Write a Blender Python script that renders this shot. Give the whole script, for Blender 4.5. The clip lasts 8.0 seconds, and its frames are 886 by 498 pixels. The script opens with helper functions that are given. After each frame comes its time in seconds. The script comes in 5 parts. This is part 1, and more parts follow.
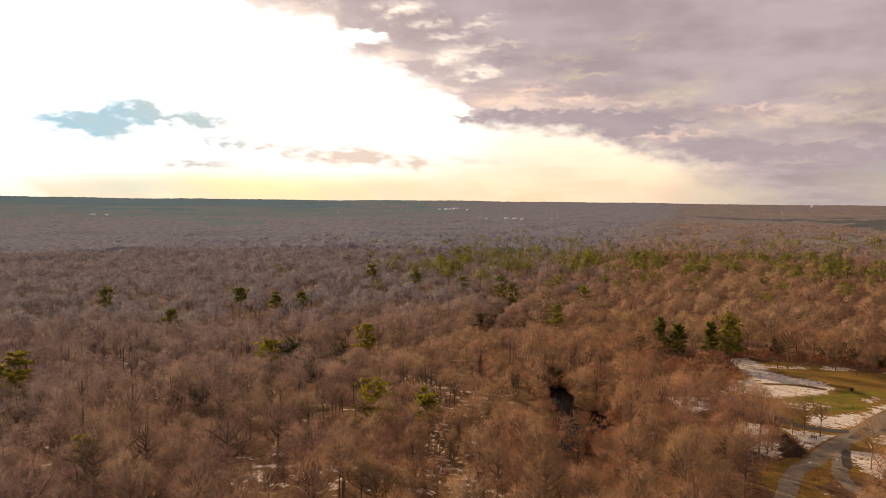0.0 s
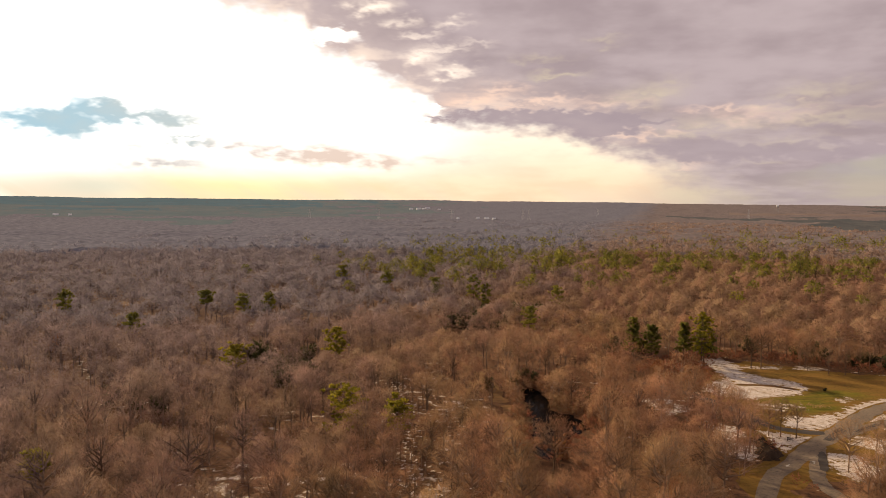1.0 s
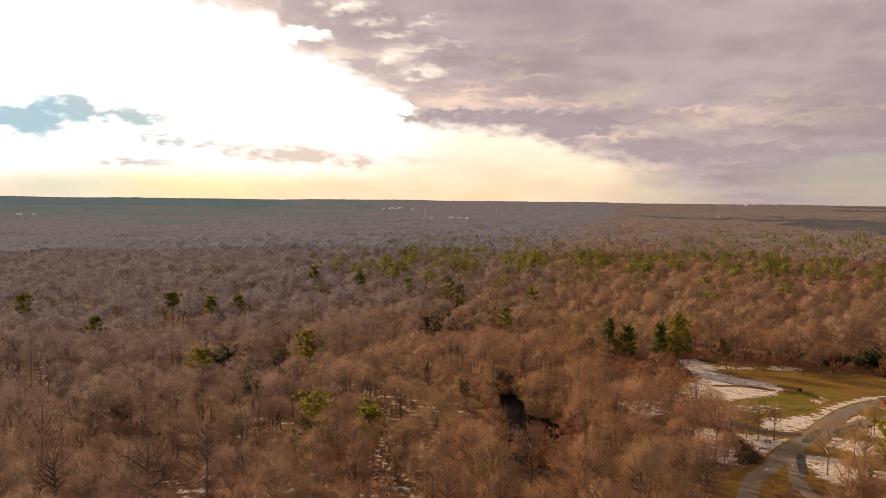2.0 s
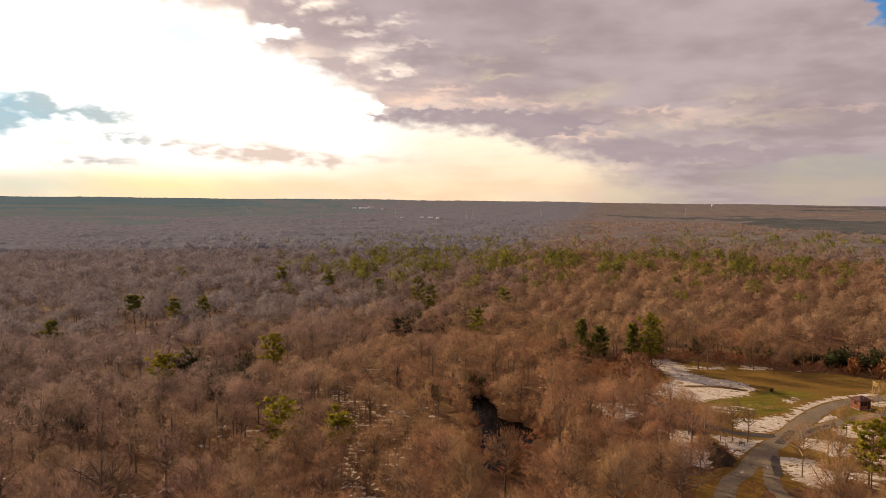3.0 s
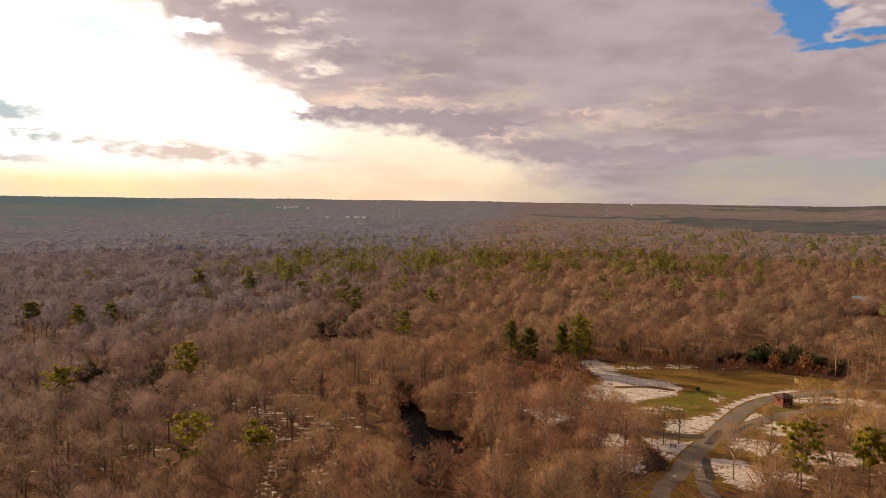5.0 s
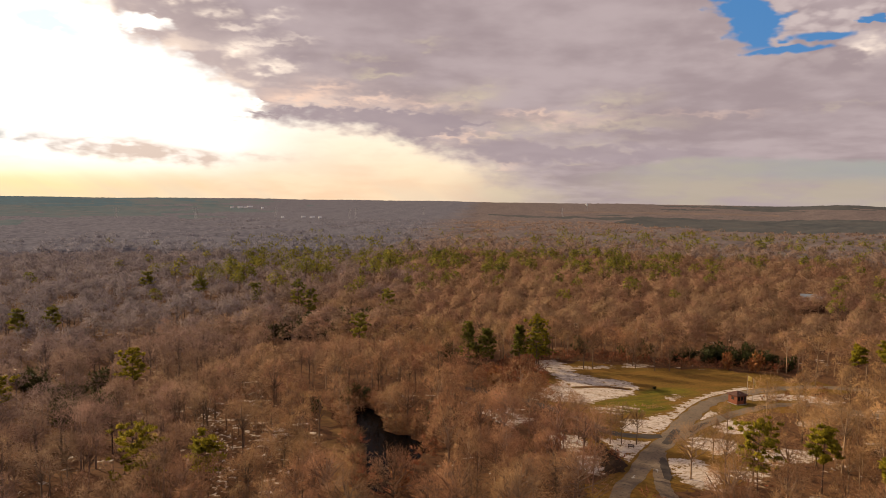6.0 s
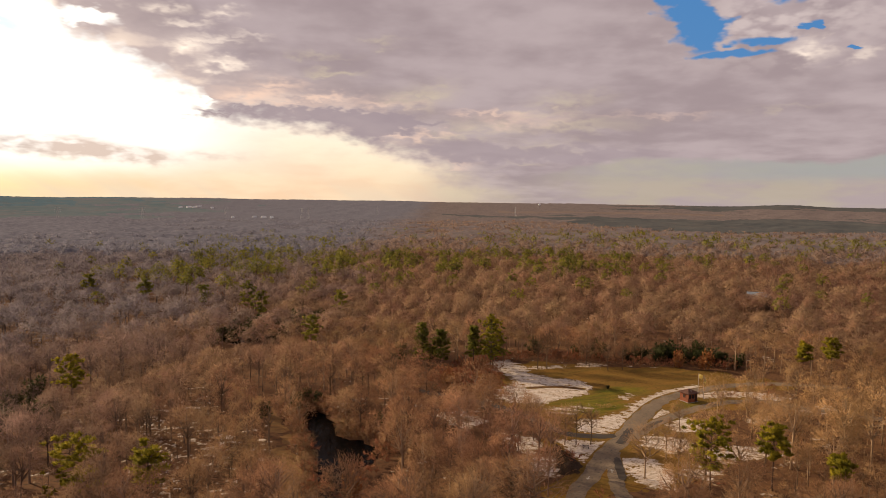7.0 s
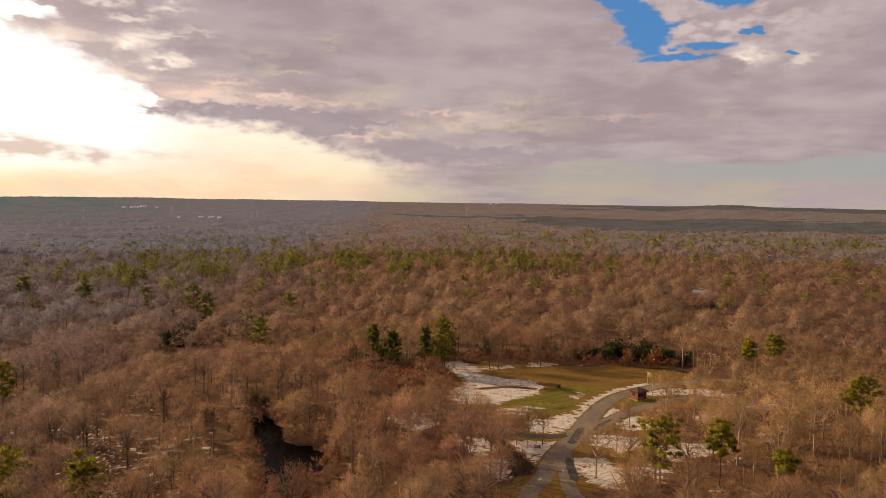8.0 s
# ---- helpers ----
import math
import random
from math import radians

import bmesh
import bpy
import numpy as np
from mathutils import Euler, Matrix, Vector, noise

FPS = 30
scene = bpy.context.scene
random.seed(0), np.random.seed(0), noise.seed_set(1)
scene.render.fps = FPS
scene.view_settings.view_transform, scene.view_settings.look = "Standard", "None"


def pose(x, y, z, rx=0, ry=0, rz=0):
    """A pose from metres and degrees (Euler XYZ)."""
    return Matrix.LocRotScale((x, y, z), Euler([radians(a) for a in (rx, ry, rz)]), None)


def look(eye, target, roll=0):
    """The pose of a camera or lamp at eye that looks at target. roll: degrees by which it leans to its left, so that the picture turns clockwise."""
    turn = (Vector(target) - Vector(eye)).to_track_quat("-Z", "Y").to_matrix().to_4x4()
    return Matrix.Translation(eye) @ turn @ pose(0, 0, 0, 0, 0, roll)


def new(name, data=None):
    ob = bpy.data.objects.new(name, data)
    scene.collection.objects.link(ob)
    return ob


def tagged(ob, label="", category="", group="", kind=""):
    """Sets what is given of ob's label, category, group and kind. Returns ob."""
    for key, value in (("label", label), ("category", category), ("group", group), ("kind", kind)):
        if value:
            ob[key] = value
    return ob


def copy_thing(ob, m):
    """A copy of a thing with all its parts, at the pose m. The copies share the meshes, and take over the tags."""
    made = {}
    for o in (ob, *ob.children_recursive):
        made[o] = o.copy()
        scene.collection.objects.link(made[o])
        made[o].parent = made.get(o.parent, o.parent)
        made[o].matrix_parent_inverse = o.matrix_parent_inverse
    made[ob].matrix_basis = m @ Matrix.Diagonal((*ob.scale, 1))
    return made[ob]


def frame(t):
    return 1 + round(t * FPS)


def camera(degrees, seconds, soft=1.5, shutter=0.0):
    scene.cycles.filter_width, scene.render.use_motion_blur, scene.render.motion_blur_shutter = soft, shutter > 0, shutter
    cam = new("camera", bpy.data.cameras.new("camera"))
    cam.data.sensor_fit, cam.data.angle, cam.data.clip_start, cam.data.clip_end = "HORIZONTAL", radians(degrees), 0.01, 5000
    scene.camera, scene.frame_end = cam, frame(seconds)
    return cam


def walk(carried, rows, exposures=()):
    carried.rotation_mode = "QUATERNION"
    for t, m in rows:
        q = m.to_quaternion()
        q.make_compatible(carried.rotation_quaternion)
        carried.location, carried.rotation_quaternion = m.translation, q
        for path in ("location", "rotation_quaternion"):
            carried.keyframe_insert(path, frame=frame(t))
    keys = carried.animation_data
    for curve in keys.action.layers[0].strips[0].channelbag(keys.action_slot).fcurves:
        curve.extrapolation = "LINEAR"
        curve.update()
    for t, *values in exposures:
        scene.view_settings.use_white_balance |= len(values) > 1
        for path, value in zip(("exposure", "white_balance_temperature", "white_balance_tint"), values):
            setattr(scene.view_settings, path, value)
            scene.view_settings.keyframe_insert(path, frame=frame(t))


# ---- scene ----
cam = camera(63.6, 8.0, soft=0.6)
PATH = [
    (0.0, pose(-0.02, -0.05, 49.92, 86.22, -0.58, 0.02)),
    (0.5, pose(-0.06, 2.27, 49.93, 86.21, -0.59, -1.16)),
    (1.0, pose(-0.05, 4.51, 49.95, 86.21, -0.59, -2.25)),
    (1.5, pose(-0.00, 6.68, 49.97, 86.20, -0.60, -3.31)),
    (2.0, pose(0.09, 8.78, 49.98, 86.20, -0.61, -4.39)),
    (2.5, pose(0.23, 10.81, 49.99, 86.19, -0.62, -5.53)),
    (3.0, pose(0.41, 12.76, 50.00, 86.19, -0.62, -6.75)),
    (3.5, pose(0.62, 14.63, 50.01, 86.20, -0.63, -8.07)),
    (4.0, pose(0.88, 16.41, 50.02, 86.20, -0.64, -9.49)),
    (4.5, pose(1.17, 18.11, 50.02, 86.21, -0.66, -11.00)),
    (5.0, pose(1.49, 19.70, 50.03, 86.22, -0.67, -12.61)),
    (5.5, pose(1.85, 21.20, 50.03, 86.23, -0.68, -14.30)),
    (6.0, pose(2.25, 22.58, 50.03, 86.24, -0.70, -16.07)),
    (6.5, pose(2.67, 23.84, 50.03, 86.25, -0.71, -17.89)),
    (7.0, pose(3.13, 24.97, 50.03, 86.27, -0.73, -19.77)),
    (7.5, pose(3.62, 25.95, 50.03, 86.29, -0.75, -21.68)),
    (8.0, pose(4.13, 26.77, 50.03, 86.31, -0.76, -23.63)),
]
walk(cam, PATH, exposures=[(0.0, 0.22, 6680, 12.0), (2.0, 0.16, 6680, 12.0), (4.0, 0.12, 6680, 12.0), (6.0, 0.07, 6680, 12.0), (8.0, 0.06, 6680, 12.0)])

# ---------------------------------------------------------------- world and sun
SUN_AZ, SUN_EL = -38.0, 23.0      # degrees clockwise from +y, and above the horizon


class Graph:
    """A short hand for node trees."""

    def __init__(self, tree):
        self.tree = tree
        tree.nodes.clear()

    def node(self, kind, ins=()):
        n = self.tree.nodes.new(kind)
        for k, v in (ins.items() if isinstance(ins, dict) else enumerate(ins)):
            if v is None:
                continue
            if isinstance(v, bpy.types.NodeSocket):
                self.tree.links.new(v, n.inputs[k])
            else:
                n.inputs[k].default_value = v
        return n

    def math(self, op, a, b=None, c=None):
        n = self.node("ShaderNodeMath", [a, b, c])
        n.operation = op
        return n.outputs[0]

    def span(self, v, a, b, c=0.0, d=1.0, smooth=False):
        n = self.node("ShaderNodeMapRange", [v, a, b, c, d])
        n.interpolation_type = "SMOOTHSTEP" if smooth else "LINEAR"
        return n.outputs[0]

    def mix(self, f, a, b, blend="MIX"):
        n = self.node("ShaderNodeMix")
        n.data_type, n.blend_type = "RGBA", blend
        for i, v in ((0, f), (6, a), (7, b)):
            if isinstance(v, bpy.types.NodeSocket):
                self.tree.links.new(v, n.inputs[i])
            else:
                n.inputs[i].default_value = v if i == 0 else (*v[:3], 1)
        return n.outputs[2]

    def noise(self, vec, scale, detail=4.0, rough=0.55, distort=0.0):
        n = self.node("ShaderNodeTexNoise", {"Vector": vec, "Scale": scale, "Detail": detail, "Roughness": rough, "Distortion": distort})
        return n.outputs["Fac"]

    def combine(self, x, y, z):
        return self.node("ShaderNodeCombineXYZ", [x, y, z]).outputs[0]

    def ramp(self, v, knots):
        """A line through knots (place, value), level beyond them."""
        (a, b), lo, hi = (knots[0][0], knots[-1][0]), min(k[1] for k in knots), max(k[1] for k in knots)
        n = self.node("ShaderNodeValToRGB", [self.span(v, a, b)])
        bar = n.color_ramp.elements
        while len(bar) < len(knots):
            bar.new(0.5)
        for i, (p, q) in enumerate(knots):
            bar[i].position = (p - a) / (b - a)
        for i, (p, q) in enumerate(knots):
            h = (q - lo) / (hi - lo)
            bar[i].color = (h, h, h, 1)
        return self.span(n.outputs[0], 0, 1, lo, hi)

    def blob(self, x, y, cx, cy, rx, ry):
        """1 at the middle of an ellipse, falling smoothly to about 0 at twice its size."""
        u = self.math("DIVIDE", self.math("SUBTRACT", x, cx), rx)
        v = self.math("DIVIDE", self.math("SUBTRACT", y, cy), ry)
        q = self.math("ADD", self.math("MULTIPLY", u, u), self.math("MULTIPLY", v, v))
        return self.math("POWER", 2.718, self.math("MULTIPLY", q, -1.0))


# openings of light in the cloud deck: heading, height, half-widths in degrees, strength
THIN_WHITE = [(-3.6, 14.9, 1.5, 0.45, 1), (-1.2, 13.8, 1.3, 0.30, 0.7), (3.2, 13.7, 1.3, 0.28, 0.6), (2.0, 11.8, 1.8, 0.30, 0.8), (0.6, 12.9, 1.2, 0.25, 0.6), (5.2, 12.3, 1.3, 0.2, 0.4), (0.8, 11.3, 1.2, 0.4, 1), (2.9, 10.2, 1.4, 0.35, 0.9), (46.4, 10.8, 0.8, 0.6, 0.9), (49.4, 10.5, 0.8, 0.5, 0.4)]
THIN_PEACH = [(6.1, 8.9, 2.2, 0.35, 1), (5.0, 8.1, 2.6, 0.40, 1), (9.6, 8.0, 3.0, 0.25, 0.95), (7.3, 7.5, 4.0, 0.22, 0.8), (14.0, 7.6, 3.5, 0.3, 0.5), (22.7, 7.0, 1.8, 0.25, 0.7), (25.5, 6.7, 3.4, 0.5, 0.55), (17.6, 5.3, 2.4, 0.22, 0.7), (20.8, 3.05, 0.9, 0.2, 0.7), (15.6, 4.25, 1.5, 0.3, 0.7), (11.0, 5.3, 1.6, 0.3, 0.5), (36, 6.7, 3.0, 0.2, 0.35)]
THIN_STRAW = [(11.2, 9.9, 1.6, 0.25, 0.6), (15.0, 12.4, 1.4, 0.3, 0.4), (9.6, 11.2, 2.0, 0.25, 0.35), (19.2, 8.6, 1.9, 0.6, 0.7), (17.5, 8.0, 2.4, 0.6, 0.55), (27.5, 7.1, 3.2, 0.25, 0.55), (23.0, 6.0, 4.0, 0.45, 0.55), (30.0, 6.2, 4.0, 0.4, 0.5), (29.5, 8.1, 2.2, 0.5, 0.5), (28.0, 4.6, 3.0, 0.35, 0.35), (25.8, 3.0, 1.4, 0.15, 0.5), (45.0, 6.9, 2.0, 0.2, 0.3), (21.5, 5.2, 3.0, 0.3, 0.5)]


def build_sky():
    world = bpy.data.worlds.new("sky")
    world.use_nodes = True
    scene.world = world
    g = Graph(world.node_tree)
    way = g.node("ShaderNodeTexCoord").outputs["Generated"]
    s = g.node("ShaderNodeSeparateXYZ", [way])
    x, y, z = s.outputs
    az = g.math("MULTIPLY", g.math("ARCTAN2", x, y), 57.2958)
    el = g.math("MULTIPLY", g.math("ARCSINE", z), 57.2958)
    air = g.node("ShaderNodeTexSky")
    air.sky_type, air.sun_disc, air.sun_elevation, air.sun_rotation = "NISHITA", False, radians(SUN_EL), radians(SUN_AZ)
    clear = g.mix(1.0, air.outputs[0], (0.10, 0.10, 0.10), "MULTIPLY")

    def add(a, b):
        return g.math("ADD", a, b)

    def times(a, b):
        return g.math("MULTIPLY", a, b)

    def about(n, amount):
        """Noise round nought."""
        return times(g.math("SUBTRACT", n, 0.5), amount)

    def between(here, low, high, soft):
        """1 between two heights, with soft edges."""
        return times(g.span(g.math("SUBTRACT", here, low), -soft, soft, smooth=True), g.span(g.math("SUBTRACT", high, here), -soft, soft, smooth=True))

    # cloud spaces: a level sheet seen in perspective, and two flat spaces along the horizon
    near = add(g.math("MAXIMUM", z, 0.0), 0.14)
    flat = g.combine(g.math("DIVIDE", x, near), g.math("DIVIDE", y, near), 0.0)
    lens = g.combine(times(az, 0.10), times(el, 0.36), 3.1)
    heap = g.combine(times(az, 0.30), times(el, 0.62), 7.7)
    big = g.noise(flat, 1.1, 3, 0.5)
    puff = g.noise(flat, 3.2, 4, 0.5)
    mid = g.noise(lens, 1.0, 5, 0.52, 0.3)
    fine = g.noise(lens, 2.4, 4, 0.5, 0.15)
    rag = g.noise(lens, 4.0, 3, 0.5, 0.1)
    lump = g.noise(heap, 1.0, 3, 0.5)
    curl = g.noise(heap, 2.6, 2.0, 0.5)
    wave_a = add(az, add(about(lump, 5.0), about(curl, 3.0)))
    wave_e = add(el, add(about(curl, 1.9), about(fine, 1.3)))

    # light below the deck: white round the hidden sun, straw and peach near the horizon
    glow = g.blob(az, el, -19.0, 8.5, 21.0, 9.5)
    white = g.mix(1.0, (1.0, 0.98, 0.93), g.combine(g.span(glow, 0, 1, 0.90, 1.75), g.span(glow, 0, 1, 0.86, 1.75), g.span(glow, 0, 1, 0.78, 1.75)), "MULTIPLY")
    cream = times(g.span(az, -2, 9, smooth=True), g.span(el, 7.5, 4.5))
    under = g.mix(cream, white, g.mix(g.span(add(mid, about(rag, 0.4)), 0.38, 0.62), (1.02, 0.90, 0.70), (0.99, 0.78, 0.60)))
    top = g.ramp(az, [(-36, 1.6), (-28, 2.2), (-22, 3.0), (-12, 3.9), (-4, 3.9), (4, 4.4), (14, 4.6), (24, 3.0)])
    low = g.span(add(g.math("DIVIDE", el, top), about(mid, 0.55)), 1.05, 0.15, smooth=True)
    straw = g.blob(az, el, -14.0, 1.7, 9.0, 1.9)
    warm = g.mix(straw, g.mix(g.span(fine, 0.36, 0.62), (0.95, 0.66, 0.43), (0.98, 0.77, 0.52)), (1.05, 0.84, 0.40))
    under = g.mix(times(low, g.ramp(az, [(-36, 0.25), (-27, 0.45), (-20, 0.95), (16, 1.0)])), under, warm)
    # slanting shafts and dim haze close to the horizon
    shaft = g.noise(g.combine(times(add(az, times(el, 1.6)), 0.22), 0.0, 1.7), 1.0, 3, 0.5)
    haze = times(g.span(el, 2.6, 0.2, smooth=True), g.span(shaft, 0.40, 0.60, 0.15, 0.85))
    under = g.mix(haze, under, (0.86, 0.69, 0.50))
    under = g.mix(times(g.blob(az, el, -23.5, 0.9, 4.0, 0.9), 0.8), under, (0.70, 0.70, 0.56))
    dusk = g.mix(g.span(add(mid, about(fine, 0.5)), 0.38, 0.62), (0.425, 0.350, 0.350), (0.50, 0.425, 0.345))
    under = g.mix(g.span(add(az, add(times(el, -1.4), about(mid, 6.0))), 12, 27, smooth=True), under, dusk)
    under = g.mix(times(g.blob(az, el, 23.0, 1.4, 5.0, 1.6), 0.75), under, (0.66, 0.56, 0.41))

    # wisps
    wisp_low = g.ramp(az, [(-18, 4.1), (-14, 3.7), (-11, 3.1), (-6, 2.8), (0, 2.6)])
    wisp_high = g.ramp(az, [(-18, 4.8), (-15, 4.7), (-11, 4.3), (-8, 4.4), (-5, 4.2), (0, 3.2)])
    calm_e = add(el, add(about(curl, 0.9), about(fine, 0.9)))
    wisp = times(between(calm_e, wisp_low, wisp_high, 0.45), between(az, -17.5, -0.5, 2.0))
    wisp = g.math("MAXIMUM", wisp, times(g.blob(wave_a, calm_e, -19.0, 2.7, 3.6, 0.6), 0.95))
    wisp = g.math("MAXIMUM", wisp, times(g.blob(wave_a, calm_e, -22.0, 3.8, 2.6, 0.4), 0.7))
    wisp = g.math("MAXIMUM", wisp, times(g.blob(wave_a, calm_e, 1.5, 3.3, 3.4, 0.3), 0.6))
    wisp = times(g.span(wisp, 0.0, 0.9), g.span(add(rag, about(curl, 0.8)), 0.30, 0.56, 0.45, 1.0))
    under = g.mix(times(wisp, 0.92), under, g.mix(g.span(az, -17, -8), (0.56, 0.53, 0.51), (0.70, 0.55, 0.46)))
    # the small blue-grey cloud under the sun
    small_high = g.ramp(az, [(-31, 5.2), (-29, 5.9), (-25.6, 6.35), (-24.8, 7.2), (-22, 7.25), (-21.3, 6.6), (-19, 6.7), (-17, 6.1), (-14.2, 6.1)])
    small_low = g.ramp(az, [(-31, 5.4), (-28.3, 4.75), (-25, 4.1), (-24, 4.5), (-23, 5.1), (-20.8, 5.5), (-18, 5.05), (-16, 5.7), (-14.2, 6.1)])
    small = between(add(el, about(curl, 2.0)), small_low, small_high, 0.55)
    small = times(small, between(add(az, about(curl, 5.0)), -31.0, -13.6, 0.9))
    small = g.math("MAXIMUM", small, times(g.blob(wave_a, wave_e, -17.0, 4.65, 2.3, 0.38), g.span(curl, 0.35, 0.5)))
    small = g.math("MULTIPLY", small, g.span(add(lump, about(curl, 0.5)), 0.18, 0.42, 0.55, 1.0))
    under = g.mix(small, under, g.mix(g.span(add(az, about(lump, 14.0)), -27, -16), (0.38, 0.57, 0.66), (0.55, 0.585, 0.56)))
    tint = add(g.blob(wave_a, wave_e, -12.4, 12.0, 2.3, 1.0), about(curl, 0.3))
    under = g.mix(g.span(tint, 0.15, 0.85, 0, 0.8, smooth=True), under, (0.68, 0.93, 1.0))

    # the deck: its lower edge, softer towards the right
    edge = g.ramp(az, [(-36, 17.6), (-26, 16.0), (-18, 14.6), (-11.7, 13.8), (-8.7, 13.6), (-8.0, 11.75), (-6.5, 11.1), (-4.3, 10.6), (-3, 9.75), (-0.9, 8.9), (0.6, 8.1), (1.4, 7.7), (2.2, 6.3), (6.9, 5.95), (9.5, 5.7), (11.7, 5.2), (13.4, 4.55), (16, 4.0), (18, 3.2), (21.3, 1.9), (26, 0.0), (30, -2)])
    soft = g.ramp(az, [(-10, 1.2), (8, 0.80), (14, 0.90), (20, 1.7), (27, 2.2)])
    lift = g.math("SUBTRACT", add(el, add(about(curl, 2.2), about(lump, 1.6))), edge)
    deck = g.span(g.math("DIVIDE", lift, soft), -1, 1, smooth=True)
    tongue = times(between(wave_e, 6.3, 6.85, 0.3), g.span(wave_a, -1.2, 0.6, smooth=True))
    deck = g.math("MAXIMUM", deck, times(tongue, g.span(az, 6, 4)))
    notch = g.math("MAXIMUM", g.blob(wave_a, wave_e, -6.5, 12.55, 2.3, 0.72), times(g.blob(wave_a, wave_e, 1.2, 7.5, 1.6, 0.30), 0.8))
    deck = times(deck, g.span(notch, 0.18, 0.70, 1.0, 0.0, smooth=True))
    # its own shade
    tone = add(times(big, 0.42), add(times(puff, 0.34), times(add(fine, lump), 0.12)))
    cloud = g.mix(g.span(tone, 0.40, 0.60, smooth=True), (0.355, 0.284, 0.296), (0.475, 0.392, 0.400))
    cloud = g.mix(times(g.span(lift, 5.0, 0.0), g.span(az, 6, 24, 0.95, 0.0)), cloud, (0.60, 0.49, 0.46))
    rim = times(g.span(lift, 4.5, 0.0), g.span(add(puff, about(curl, 0.4)), 0.46, 0.70, smooth=True))
    rim = times(rim, g.span(az, 2, 20, 0.95, 0.05))
    cloud = g.mix(rim, cloud, (0.98, 0.80, 0.66))
    for spots, shine in ((THIN_STRAW, (0.62, 0.525, 0.39)), (THIN_PEACH, (0.92, 0.66, 0.52)), (THIN_WHITE, (1.15, 0.98, 0.82))):
        thin = None
        for a, e, ra, re, k in spots:
            here = times(g.blob(wave_a, wave_e, a, e, ra, re * 1.15), k)
            thin = here if thin is None else g.math("MAXIMUM", thin, here)
        thin = times(g.span(thin, 0.0, 1.0), g.span(add(rag, about(curl, 0.5)), 0.25, 0.62, 0.3, 1.0))
        cloud = g.mix(thin, cloud, shine)
    # two long dark lens-shaped bands along the deck's foot
    band = between(wave_e, g.ramp(az, [(-1, 6.3), (9.5, 4.8), (12.6, 4.2), (15.5, 5.35), (18, 5.8), (20.6, 6.2)]), g.ramp(az, [(-1, 6.5), (3.3, 7.0), (9.5, 7.15), (13.8, 7.05), (17.1, 6.6), (20.6, 6.2)]), 0.16)
    band = times(band, between(az, -0.6, 20.2, 0.6))
    foot = between(wave_e, g.ramp(az, [(12, 4.5), (16, 3.8), (20, 3.4), (36, 3.1)]), g.ramp(az, [(12, 5.1), (16, 4.7), (22, 4.6), (36, 4.2)]), 0.3)
    foot = times(foot, times(g.span(az, 12, 14, smooth=True), g.span(az, 42, 33, smooth=True)))
    cloud = g.mix(times(g.math("MAXIMUM", band, times(foot, 0.8)), 0.85), cloud, g.mix(lump, (0.33, 0.265, 0.295), (0.41, 0.335, 0.350)))
    # thin pale cloud under the deck away from the sun
    brow = g.ramp(az, [(27, 2.2), (31, 3.0), (34, 3.6), (42, 3.45), (48.7, 3.1), (51, 3.7), (58, 4.0)])
    pale = times(g.span(add(g.math("SUBTRACT", brow, el), about(curl, 0.7)), -0.25, 0.3, smooth=True), g.span(az, 24, 34, smooth=True))
    veil = g.mix(g.span(add(mid, about(rag, 0.5)), 0.40, 0.62), (0.425, 0.350, 0.350), (0.47, 0.405, 0.325))
    veil = g.mix(times(times(between(add(el, about(fine, 1.0)), 1.9, 3.9, 0.5), g.span(az, 35, 47, 0.35, 1.0)), 0.8), veil, (0.352, 0.378, 0.362))
    cloud = g.mix(times(pale, 0.9), cloud, veil)
    # a gap of clear sky
    left = g.ramp(el, [(10.8, 38.3), (12.2, 37.5), (13.3, 36.5), (14.7, 35.8), (15.4, 34.4), (17, 33.2), (20, 32.2)])
    right = g.ramp(el, [(10.8, 40.6), (12.3, 40.8), (13.3, 41.3), (14.1, 40.1), (15.1, 38.9), (17, 38.6), (20, 40)])
    gap = times(between(wave_a, left, right, 0.6), between(el, 11.15, 19.5, 0.3))
    for a, e, ra, re in ((41.2, 11.0, 2.8, 0.30), (43.6, 11.75, 2.2, 0.38), (46.3, 12.5, 0.6, 0.35), (44.9, 15.0, 1.8, 0.9), (48.6, 10.9, 0.6, 0.2)):
        gap = g.math("MAXIMUM", gap, g.span(g.blob(wave_a, add(el, about(curl, 0.5)), a, e, ra, re), 0.28, 0.66, smooth=True))
    shine = times(g.blob(az, el, 44.5, 13.2, 7.0, 2.6), g.span(add(lump, about(curl, 0.6)), 0.40, 0.64, smooth=True))
    cloud = g.mix(times(shine, 0.75), cloud, (0.66, 0.56, 0.54))
    cloud = g.mix(gap, cloud, g.mix(0.80, clear, (0.045, 0.215, 0.52)))
    col = g.mix(deck, under, cloud)
    # thinner cloud high overhead
    col = g.mix(times(g.span(el, 25, 45, smooth=True), g.span(big, 0.5, 0.62)), col, clear)
    back = g.node("ShaderNodeBackground", {"Color": col, "Strength": 1.0})
    g.node("ShaderNodeOutputWorld", [back.outputs[0]])


